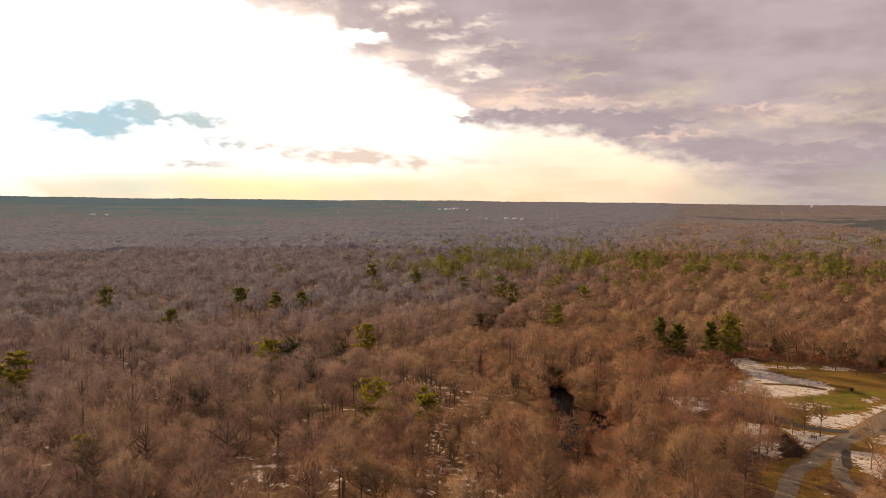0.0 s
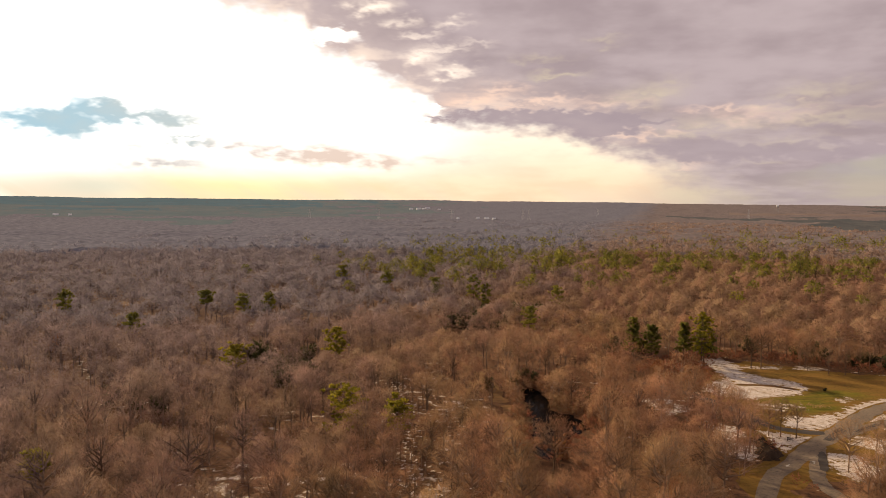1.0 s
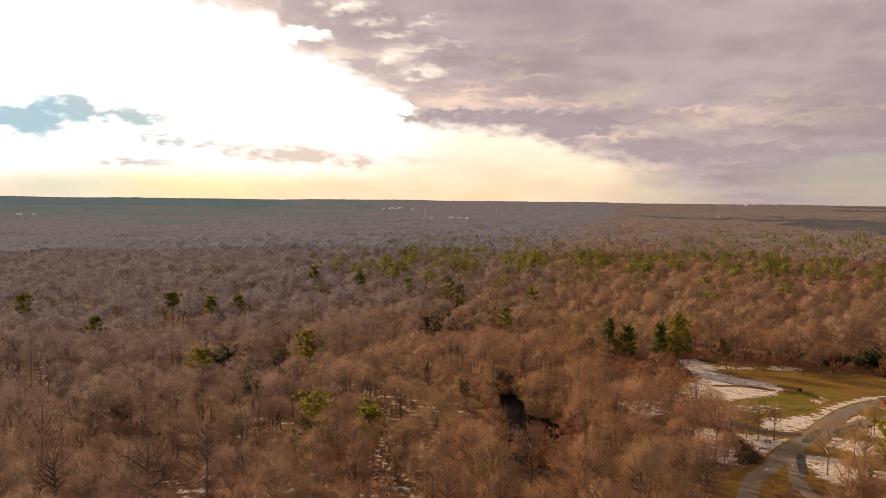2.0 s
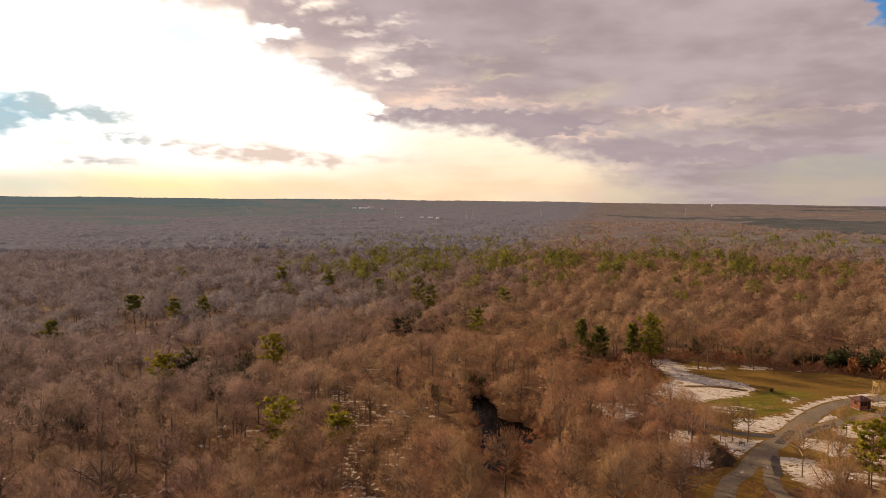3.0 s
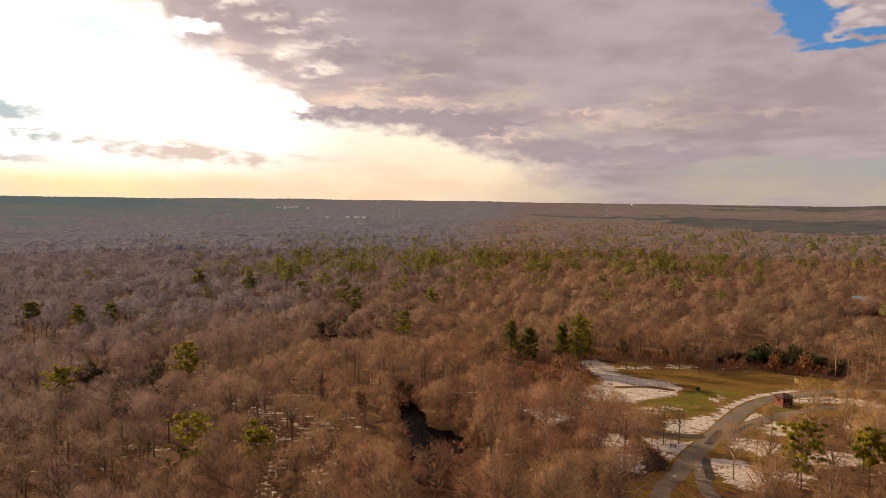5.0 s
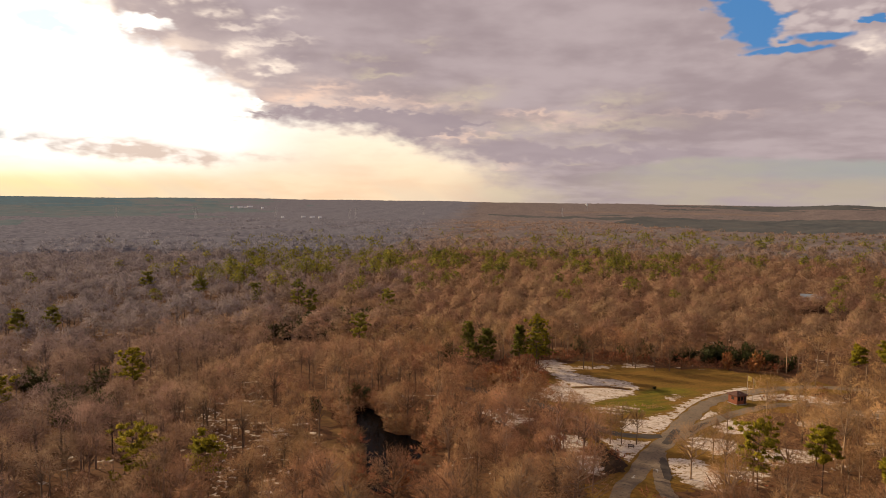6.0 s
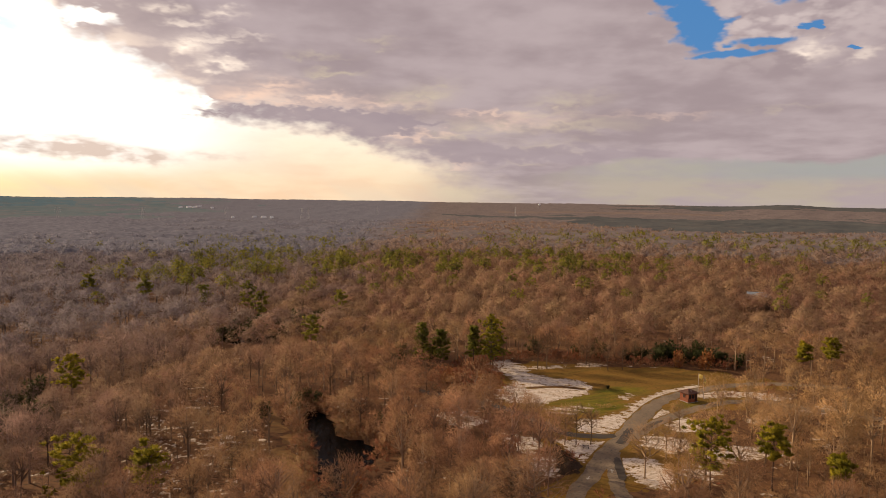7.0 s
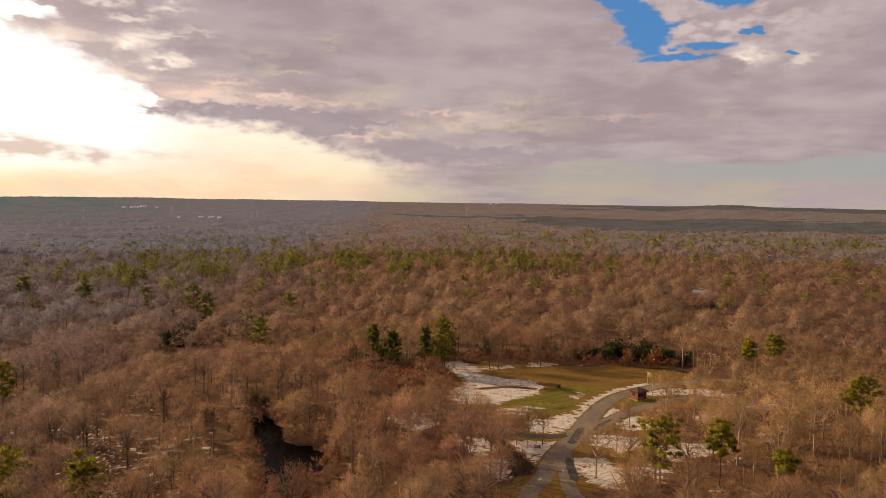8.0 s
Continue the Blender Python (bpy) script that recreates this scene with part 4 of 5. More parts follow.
def shrub(seed, size, sprays, spray_len, spray_wide):
    """A low evergreen thicket: stems and leaf sprays."""
    rng = np.random.RandomState(seed)
    wood, base, way = [], [], []
    for i in range(7):
        a, tilt = i * 2.4, rng.uniform(0.15, 0.7)
        q = np.array((math.cos(a) * tilt, math.sin(a) * tilt, rng.uniform(0.7, 1.05))) * size
        wood.append((*tube([(0, 0, -0.1), q * 0.5 + (0, 0, 0.1 * size), q], [0.06, 0.04, 0.015], 3), 0))
        for _ in range(6):
            c = q * rng.uniform(0.25, 1.0) + rng.normal(0, 0.16 * size, 3)
            c[2] = max(c[2], 0.15)
            d = rng.normal(size=(sprays, 3))
            d /= np.linalg.norm(d, axis=1)[:, None]
            base.append(c + d * 0.14 * size)
            way.append(d)
    base, way = np.concatenate(base), np.concatenate(way)
    n = len(base)
    return weld(wood), slivers(base, way, spray_len * rng.uniform(0.6, 1.3, n), spray_wide * rng.uniform(0.7, 1.3, n), rng)


def tree_thing(name, kit, mats, label, category, group):
    """A standing tree with its trunk and crown as parts."""
    (wv, wf, wm), (tv, tf, tn) = kit
    ob = thing(name, Matrix(), label, category, group)
    for pname, v, f, m, nn in (("trunk", wv, wf, mats[0], None), ("crown", tv, tf, mats[1], tn)):
        p = new(pname, raw_mesh(pname, v, f, [m], None, nn is not None, nn))
        p.parent = ob
    return ob


def scatter(name, kits, spots, mats, label, category, seed, size=(0.8, 1.2)):
    """One joined mesh of many trees that nobody could count."""
    rng = np.random.RandomState(seed)
    spots = np.asarray(spots, float)
    pick = rng.randint(0, len(kits), len(spots))
    out = []
    for k, ((wv, wf, wm), (tv, tf, tn)) in enumerate(kits):
        here = spots[pick == k]
        n = len(here)
        if n == 0:
            continue
        v0, f0, m0 = weld([(wv, wf, 0), (tv, tf, 1)])
        a, s = rng.uniform(0, math.tau, n), rng.uniform(*size, n) * (1 + 0.13 * np.clip(lumpy(here[:, 0], here[:, 1], 55, 14, 2), -1.4, 1.4))
        wide = s * rng.uniform(0.9, 1.15, n)
        c, d = np.cos(a) * wide, np.sin(a) * wide
        v = np.empty((n, len(v0), 3), np.float32)
        v[:, :, 0] = v0[None, :, 0] * c[:, None] - v0[None, :, 1] * d[:, None] + here[:, 0, None]
        v[:, :, 1] = v0[None, :, 0] * d[:, None] + v0[None, :, 1] * c[:, None] + here[:, 1, None]
        v[:, :, 2] = v0[None, :, 2] * s[:, None] + land(here[:, 0], here[:, 1])[:, None]
        n0 = np.concatenate([corner_normals(wv, wf), tn])
        c, d = np.cos(a), np.sin(a)
        nn = np.empty_like(v)
        nn[:, :, 0] = n0[None, :, 0] * c[:, None] - n0[None, :, 1] * d[:, None]
        nn[:, :, 1] = n0[None, :, 0] * d[:, None] + n0[None, :, 1] * c[:, None]
        nn[:, :, 2] = n0[None, :, 2]
        f = f0[None] + (np.arange(n) * len(v0))[:, None, None]
        out.append((v.reshape(-1, 3), f.reshape(-1, 3), np.tile(m0, n), nn.reshape(-1, 3)))
    at, vs, fs, ms, ns = 0, [], [], [], []
    for v, f, m, nn in out:
        vs.append(v), fs.append(f + at), ms.append(m), ns.append(nn)
        at += len(v)
    ob = new(name, raw_mesh(name, np.concatenate(vs), np.concatenate(fs), mats, np.concatenate(ms), True, np.concatenate(ns)))
    return tagged(ob, label, category, kind="stuff")


def jittered(cell, r0, r1, a0, a1, seed):
    """Spots on a shaken grid between two distances and two headings."""
    rng = np.random.RandomState(seed)
    g = np.arange(-r1, r1, cell)
    x, y = np.meshgrid(g, g)
    x, y = (x + rng.uniform(-0.48, 0.48, x.shape) * cell).ravel(), (y + rng.uniform(-0.48, 0.48, y.shape) * cell).ravel()
    r, a = np.hypot(x, y), np.degrees(np.arctan2(x, y))
    keep = (r >= r0) & (r < r1) & (a > a0) & (a < a1)
    return np.stack([x[keep], y[keep]], -1)


def free_of(spots, rng):
    """Leaves out what would stand on roads, water, the clearing and the track, or hide pines, thickets and water from
    the camera.
    """
    x, y = spots[:, 0], spots[:, 1]
    keep = (edge_distance(x, y, FIELD) < -1.0) & ~inside(x, y, OPEN) & (edge_distance(x, y, POND) < -0.5) & (off_line(x, y, TRACK) > 3.0)
    for line, half in ROADS:
        keep &= off_line(x, y, line) > half + 2.0
    thin = np.exp(-((x - 92) / 17) ** 2 - ((y - 137) / 14) ** 2) + 0.2 * np.exp(-((x - 135) / 20) ** 2 - ((y - 155) / 14) ** 2)
    thin += 0.35 * np.exp(-((x - 63) / 11) ** 2 - ((y - 183) / 10) ** 2) + 0.55 * np.exp(-((x + 34) / 14) ** 2 - ((y - 128) / 12) ** 2) + 0.55 * np.exp(-((x - 3) / 9) ** 2 - ((y - 124) / 17) ** 2)
    thin += 0.10 * np.clip(lumpy(x, y, 60, 8, 2) - 0.2, 0, 1)
    for (px, py), *_ in PINES:
        keep &= (np.hypot(x - px, y - py) > 3.6) & (np.hypot(x - px * 0.975, y - py * 0.975) > 2.4)
    for (px, py), _, _, _, lay, _ in PINES:
        if lay:
            for k in (0.96, 0.93, 0.90):
                keep &= np.hypot(x - px * k, y - py * k) > 4.2
    keep &= (off_line(x, y, TRACK) > 3.4) | (y < 222)
    keep &= off_line(x, y, SNOW_TRAIL) > 0.5
    for px, py, size in THICKETS:
        if size >= 4.5:
            for k in (1.0, 0.97, 0.94):
                keep &= np.hypot(x - px * k, y - py * k) > 0.55 * size
    for k in (1.06, 1.12, 1.17):
        keep &= ~inside(3 + (x - 3) * k, 20 + (y - 20) * k, POND)
    for gully_shade in GULLY_SHADES:
        keep &= (edge_distance(x, y, gully_shade) < -0.4) & ~inside(x * 1.035, y * 1.035, gully_shade) & ~inside(x * 1.06, y * 1.06, gully_shade)
    keep &= ~inside(x, y, POND_FRONT) & ~inside(x, y, BRUSHY)
    keep &= rng.uniform(0, 1, len(x)) > thin * 0.85
    return spots[keep]


# single pines that stand out: place, height, crown start, spread, tiers
PINES = [((-73, 259), 17.5, 0.72, 2.6, 0, 0.06), ((-46.0, 189), 12.0, 0.52, 3.0, 0, 0.02), ((-14.4, 152), 11.0, 0.20, 4.2, 0, 0.02), ((-3.4, 150), 9.2, 0.22, 2.7, 0, 0.02),
         ((-22.0, 206), 14.0, 0.40, 2.9, 0, 0.03), ((26, 314), 18, 0.42, 3.2, 0, 0.02), ((30, 305), 15, 0.4, 2.6, 0, 0.02), ((39.5, 246), 14.5, 0.40, 2.6, 0, 0.02), ((-36, 358), 17.5, 0.66, 3.0, 0, 0.02),
         ((-12.7, 345), 16.5, 0.6, 2.7, 0, 0.02), ((-127, 268), 16, 0.55, 2.6, 0, 0.02), ((-64, 273), 14.5, 0.5, 2.6, 0, 0.02), ((-56, 280), 14, 0.5, 2.6, 0, 0.02),
         ((71.0, 231), 13.0, 0.12, 3.4, 1, 0.01), ((76.5, 229.5), 11.0, 0.15, 3.4, 1, 0.01), ((82.6, 218), 14.0, 0.34, 2.3, 1, 0.01), ((87.6, 216.5), 16.5, 0.26, 4.3, 0, 0.01), ((89.8, 220), 15.0, 0.20, 4.4, 1, 0.01),
         ((86.5, 121), 13.5, 0.38, 3.6, 0, 0.04), ((100, 121), 11.5, 0.45, 2.3, 0, 0.02), ((172, 173), 13.5, 0.55, 2.2, 0, 0.02), ((160.5, 172), 13.0, 0.6, 1.8, 0, 0.02), ((144, 126.5), 14.5, 0.5, 3.4, 0, 0.02),
         ((102, 109), 9.5, 0.6, 1.5, 0, 0.02), ((60, 300), 15, 0.5, 2.8, 0, 0.02), ((10, 330), 15, 0.5, 2.8, 0, 0.02), ((-90, 235), 13, 0.5, 2.3, 0, 0.02), ((-100, 160), 11, 0.35, 2.6, 0, 0.02), ((-104, 172), 12, 0.35, 2.6, 0, 0.02), ((-60, 118), 9.5, 0.6, 1.8, 0, 0.02)]
# Those at x 12 to 57, y 283 to 310 are added to darken a gully.
THICKETS = [(-51, 228, 4.6), (-46, 223, 5.0), (-39.5, 211, 4.8), (-36, 214, 4), (-32.5, 222, 4.6), (-73, 178, 4), (-66, 174, 4), (-59, 170, 3.5), (-35, 195, 5), (-27.5, 198, 5), (-31, 203, 4), (-96, 165, 5), (-91, 158, 4), (33, 195, 3.2), (27, 194, 3.2), (30, 198, 3.6), (42, 172, 3.5), (20, 192, 3.2),
            (141, 218, 6), (145, 214, 5), (147, 216, 6.5), (151, 211, 6), (154, 209, 5), (156, 206, 6.5), (160, 204, 6), (163, 199, 5), (137, 219, 4.5), (150, 215, 7), (158, 210, 7), (15, 287, 5), (20, 291, 5.5), (26, 294, 6), (33, 296, 5), (38, 299, 4.5), (44, 304, 6), (51, 310, 6), (57, 309, 5), (36, 292, 3.5), (12, 283, 4), (76, 238, 4), (67, 240, 4.5), (-50, 288, 4.5), (96, 234, 4), (112, 236, 4.5), (124, 228, 4), (130, 226, 5), (110.8, 190.0, 0.8)]
POND_FRONT = [(24.0, 152), (22, 136), (23, 126), (31, 125), (39, 144), (41, 160), (30, 165)]
# Black water sheets added where a gully lies in shade.
GULLY_SHADES = [[(17, 283), (21, 287.5), (27, 290.5), (33, 292), (34, 287), (27, 282.5), (21, 280)], [(40, 296), (45, 301), (52, 307), (56, 304), (50, 297), (43, 293)]]
BRUSHY = [(66, 194), (80, 186), (83, 198), (90, 215), (80, 226), (66, 216)]
for gully_shade in GULLY_SHADES:
    still_water("gully_shade", gully_shade, "black water sheet standing for shade in a woodland gully")
SECTOR = (-39.0, 61.0)
rng = np.random.RandomState(11)

# whole bare trees that the camera passes nearest
near_spots = free_of(jittered(6.0, 62, 262, *SECTOR, 21), rng)
order = np.argsort(np.hypot(near_spots[:, 0] - 3, near_spots[:, 1] - 20))
near_spots = near_spots[order]
KITS_NEAR = [bare_tree(100 + i, h, sp * 1.18, 15, 3, 2000, 0.80, 0.044, 4, low, thick=1.5, lay=0.1, stir=0.6, stray=0.62) for i, (h, sp, low) in enumerate(((11.6, 3.6, 0.36), (12.8, 3.3, 0.44), (10.2, 3.8, 0.30), (13.2, 4.1, 0.40), (9.2, 2.7, 0.40), (11.8, 3.0, 0.48)))]
KITS_INNER = [dome_tree(250 + i, h, sp, 880, 0.80, 0.092, 12, 4, low, cr, thick=1.2, smooth=0.25) for i, (h, sp, low, cr) in enumerate(((12.6, 4.4, 0.36, 0.40), (13.6, 4.0, 0.42, 0.38), (11.2, 4.6, 0.30, 0.44), (10.4, 3.5, 0.36, 0.38)))]
KITS_MID = [dome_tree(200 + i, h, sp, 520, 0.90, 0.140, 9, 3, low, cr, thick=1.1, smooth=0.2) for i, (h, sp, low, cr) in enumerate(((13.0, 4.6, 0.36, 0.38), (14.2, 4.2, 0.42, 0.36), (11.6, 5.0, 0.30, 0.42), (13.6, 5.2, 0.38, 0.40), (10.6, 3.6, 0.36, 0.36), (12.8, 3.7, 0.44, 0.34)))]
KITS_FAR = [dome_tree(300 + i, h, sp, 360, 1.20, 0.32, 9, 3, low, cr, thick=1.1, smooth=0.12, level=0.6) for i, (h, sp, low, cr) in enumerate(((13.2, 5.0, 0.34, 0.40), (14.4, 4.6, 0.38, 0.38), (12.0, 5.4, 0.30, 0.42), (13.8, 5.8, 0.34, 0.42), (11.6, 4.2, 0.36, 0.36)))]
KITS_FURTHER = [dome_tree(350 + i, h, sp, 185, 1.40, 0.62, 7, 2, 0.34, 0.40, thick=1.2, smooth=0.06, level=0.95) for i, (h, sp) in enumerate(((13.4, 5.2), (14.4, 4.8), (12.2, 5.6), (13.8, 6.0), (12.4, 4.6)))]
KITS_LAST = [dome_tree(400 + i, h, sp, 48, 2.0, 1.45, 5, 2, 0.36, 0.40, thick=1.2, smooth=0.04, level=1.1) for i, (h, sp) in enumerate(((13.4, 5.6), (14.2, 5.4), (12.4, 6.0), (13.2, 5.0)))]
KITS_EDGE = [dome_tree(450 + i, h, sp, 22, 2.6, 2.0, 4, 2, 0.36, 0.40, thick=1.2, smooth=0.03, level=1.3) for i, (h, sp) in enumerate(((13.2, 6.4), (14.0, 6.0), (12.4, 6.8)))]
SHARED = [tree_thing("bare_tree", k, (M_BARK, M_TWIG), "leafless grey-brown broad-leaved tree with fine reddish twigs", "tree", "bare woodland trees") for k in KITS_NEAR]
COUNT = 290
for i, (x, y) in enumerate(near_spots[:COUNT]):
    m = pose(x, y, 0, rng.uniform(-2, 2), rng.uniform(-2, 2), rng.uniform(0, 360))
    if i < len(SHARED):
        ob = SHARED[i]
    else:
        ob = copy_thing(SHARED[i % len(SHARED)], Matrix())
    s = rng.uniform(0.70, 1.18)
    ob.matrix_world = m @ Matrix.Diagonal((s * rng.uniform(0.9, 1.1), s, s, 1))
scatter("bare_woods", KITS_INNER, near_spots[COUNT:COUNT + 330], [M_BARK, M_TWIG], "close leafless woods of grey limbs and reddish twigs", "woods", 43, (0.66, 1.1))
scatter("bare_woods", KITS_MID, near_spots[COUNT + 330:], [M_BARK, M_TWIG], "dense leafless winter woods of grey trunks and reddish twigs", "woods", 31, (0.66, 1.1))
far_spots = jittered(8.3, 262, 610, *SECTOR, 22)
for gully_shade in GULLY_SHADES:
    ring = (edge_distance(far_spots[:, 0], far_spots[:, 1], gully_shade) < -0.8) & ~inside(far_spots[:, 0] * 1.03, far_spots[:, 1] * 1.03, gully_shade) & ~inside(far_spots[:, 0] * 1.06, far_spots[:, 1] * 1.06, gully_shade)
    far_spots = far_spots[ring]
for (px, py), *_ in PINES:
    far_spots = far_spots[np.hypot(far_spots[:, 0] - px, far_spots[:, 1] - py - 4) > 6.5]
last_spots = jittered(9.6, 610, 1030, *SECTOR, 23)
turn = np.degrees(np.arctan2(last_spots[:, 0], last_spots[:, 1])) - 6 * lumpy(last_spots[:, 0], last_spots[:, 1], 220, 17, 2)
last_spots = last_spots[(turn > 0) | (np.hypot(last_spots[:, 0], last_spots[:, 1]) < 660 + 380 * rng.uniform(0, 1, len(last_spots)) ** 1.6 + 8 * turn)]


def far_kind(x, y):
    """0 bare woods, 1 dark pine woods, 2 dry meadow, 3 woods in teal haze colour, 4 woods in blue haze colour."""
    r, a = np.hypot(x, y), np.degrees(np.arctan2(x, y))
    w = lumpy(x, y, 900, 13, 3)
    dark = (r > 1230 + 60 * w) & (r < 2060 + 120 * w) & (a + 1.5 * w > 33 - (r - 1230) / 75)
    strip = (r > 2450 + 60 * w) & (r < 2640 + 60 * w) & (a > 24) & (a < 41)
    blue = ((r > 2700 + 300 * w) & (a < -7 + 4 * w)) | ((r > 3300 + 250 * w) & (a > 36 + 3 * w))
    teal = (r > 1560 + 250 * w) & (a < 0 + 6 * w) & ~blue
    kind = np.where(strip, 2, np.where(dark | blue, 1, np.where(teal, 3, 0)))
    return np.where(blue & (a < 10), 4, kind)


def belt(x, y):
    """How thick the pines stand: a ragged belt across the middle distance and one more behind it."""
    r, a = np.hypot(x, y), np.degrees(np.arctan2(x, y))
    one = np.exp(-((r - (455 + 2.5 * np.clip(a, -10, 40))) / 75) ** 2) * (1 / (1 + np.exp(-(a + 2) / 2.0))) * (1 / (1 + np.exp((a - 33) / 1.2)))
    two = np.exp(-((r - 850) / 120) ** 2) * (1 / (1 + np.exp(-(a - 27) / 3.0)))
    three = 0.28 * np.exp(-((r - 690) / 110) ** 2) * (1 / (1 + np.exp(-(a + 3) / 2.5))) * (1 / (1 + np.exp((a - 30) / 3)))
    stray = 0.03 * (r > 330) * (a > -3)
    return np.maximum(np.maximum(np.maximum(one, 0.9 * two), three) * np.clip(0.42 + 1.5 * lumpy(x, y, 62, 9, 3), 0, 1.6) * np.clip(0.75 + 0.9 * lumpy(x, y, 30, 18, 2), 0, 1.5), stray)


u = rng.uniform(0, 1, len(far_spots))
far_pines = u < 1.35 * belt(far_spots[:, 0], far_spots[:, 1])
v_ = rng.uniform(0, 1, len(last_spots))
last_pines = v_ < 0.8 * belt(last_spots[:, 0], last_spots[:, 1])
bare = far_spots[~far_pines]
close = np.hypot(bare[:, 0], bare[:, 1]) < 400
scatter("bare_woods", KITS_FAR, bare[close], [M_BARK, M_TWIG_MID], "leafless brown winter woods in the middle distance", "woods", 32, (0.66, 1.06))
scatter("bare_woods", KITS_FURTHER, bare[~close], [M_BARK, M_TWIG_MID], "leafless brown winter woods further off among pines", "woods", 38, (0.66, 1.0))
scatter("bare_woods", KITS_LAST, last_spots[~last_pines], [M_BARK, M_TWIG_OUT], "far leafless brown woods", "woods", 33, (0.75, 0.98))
edge_spots = jittered(11.8, 1030, 1520, *SECTOR, 30)
edge_spots = edge_spots[(far_kind(edge_spots[:, 0], edge_spots[:, 1]) == 0) & (np.degrees(np.arctan2(edge_spots[:, 0], edge_spots[:, 1])) > 4 + 5 * lumpy(edge_spots[:, 0], edge_spots[:, 1], 300, 16, 2))]
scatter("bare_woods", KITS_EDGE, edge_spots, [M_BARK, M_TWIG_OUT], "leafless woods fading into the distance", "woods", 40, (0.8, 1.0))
PINES_FAR = [dome_tree(500 + i, h, sp, 200, 0.70, 0.62, n, 3, 0.55, cr, thick=0.9, smooth=0.25, leaf=True) for i, (h, sp, cr, n) in enumerate(((15.5, 3.4, 0.34, 7), (16.2, 3.8, 0.36, 8), (15.0, 3.0, 0.42, 8), (14.2, 3.5, 0.32, 6), (16.0, 2.8, 0.46, 9)))]
PINES_LAST = [dome_tree(600 + i, h, sp, 26, 2.0, 1.1, 4, 2, 0.55, cr, smooth=0.2, leaf=True) for i, (h, sp, cr) in enumerate(((15.5, 3.6, 0.34), (16, 4.0, 0.36), (15, 3.2, 0.36)))]
scatter("pine_woods", PINES_FAR, far_spots[far_pines], [M_PINEBARK, M_BELTNEEDLE], "belt of yellow-green pines rising among bare trees", "pine woods", 34, (0.92, 1.15))
scatter("pine_woods", PINES_LAST, last_spots[last_pines], [M_PINEBARK, M_BELTNEEDLE], "far belt of yellow-green pines", "pine woods", 35, (0.9, 1.08))

around = jittered(9.0, 14, 62, -180, 180, 27)
around = np.concatenate([around, jittered(9.0, 62, 110, 61, 180, 28), jittered(9.0, 62, 110, -180, -39, 29)])
around = free_of(around, rng)
below = np.hypot(around[:, 0], around[:, 1]) < 62
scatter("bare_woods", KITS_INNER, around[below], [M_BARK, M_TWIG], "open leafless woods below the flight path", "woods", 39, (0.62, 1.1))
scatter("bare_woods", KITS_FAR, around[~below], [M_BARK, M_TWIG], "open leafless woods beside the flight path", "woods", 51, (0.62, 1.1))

# forest floor saplings
sap_spots = free_of(jittered(4.7, 66, 205, *SECTOR, 24), rng)
KITS_SAP = [bare_tree(700 + i, h, 1.6, 4, 0, 46, 0.9, 0.12, 3, 0.25) for i, h in enumerate((5.0, 4.0, 6.2))]
scatter("saplings", KITS_SAP, sap_spots, [M_BARK, M_TWIG], "brown leafless saplings and brush under the trees", "undergrowth", 36, (0.7, 1.3))

for i, ((x, y), h, low, sp, lay, lean) in enumerate(PINES):
    if lay:
        kit, what = pine_tree(800 + i, h, low, sp * 1.1, 15, 4, 34, 1, 6, 0.54, 0.21, lean), "tall dark green layered pine at the edge of the clearing"
    else:
        kit, what = pine_tree(800 + i, h, low, sp * 1.15, 12, 6, 40, 0, 6, 0.50, 0.22, lean), "yellow-green pitch pine with loose tufted crown above bare trees"
    # Pines beyond y 230 take the duller belt needles in place of haze.
    ob = tree_thing("pine_tree", kit, (M_PINEBARK, M_DARKNEEDLE if lay else M_BELTNEEDLE if y > 230 else M_NEEDLE), what, "pine", "single pines")
    k = (1.0 if lay else 0.84) if y > 190 else 0.94
    ob.matrix_world = pose(x, y, 0, 0, 0, i * 77) @ Matrix.Diagonal((k, k, 1.04, 1))

# leafless trees that stand in the open
OPEN_TREES = [(103.1, 216.3, 11), (106.0, 216.0, 12.5), (123.0, 208.9, 9), (127.5, 208.1, 9), (132.1, 208.8, 8.5), (76.8, 153.2, 8), (79.0, 152.4, 8.5), (82.0, 151.6, 7.5), (81.6, 132.4, 10), (106.0, 153.8, 6.5), (86.5, 129.0, 9.5), (119, 213, 8.5), (92, 140, 8), (138, 166, 9), (120, 216.5, 10), (146, 160, 11), (113, 131, 12), (72, 158, 9)]
for i, (x, y, h) in enumerate(OPEN_TREES):
    ob = copy_thing(SHARED[i % 3], Matrix())
    k = h / (11.0, 12.0, 9.6)[i % 3]
    ob.matrix_world = pose(x, y, 0, 0, 0, i * 51) @ Matrix.Diagonal((k * 0.85, k * 0.85, k, 1))
    tagged(ob, "slender leafless tree standing on the clearing's grass", "tree", "trees in the clearing")

# dark evergreen thickets
BUSH = [tree_thing("evergreen_thicket", shrub(900 + i, 1.0, 22, 0.22, 0.10), (M_DARKWOOD, M_DARKLEAF), "dense dark evergreen thicket under bare trees", "thicket", "dark thickets") for i in range(3)]
for i, (x, y, s) in enumerate(THICKETS):
    ob = BUSH[i] if i < 3 else copy_thing(BUSH[i % 3], Matrix())
    s *= 0.74 if x > 130 else 1.0
    ob.matrix_world = pose(x, y, 0, 0, 0, i * 67) @ Matrix.Diagonal((s * 0.85, s * 0.85, s * 0.95, 1))

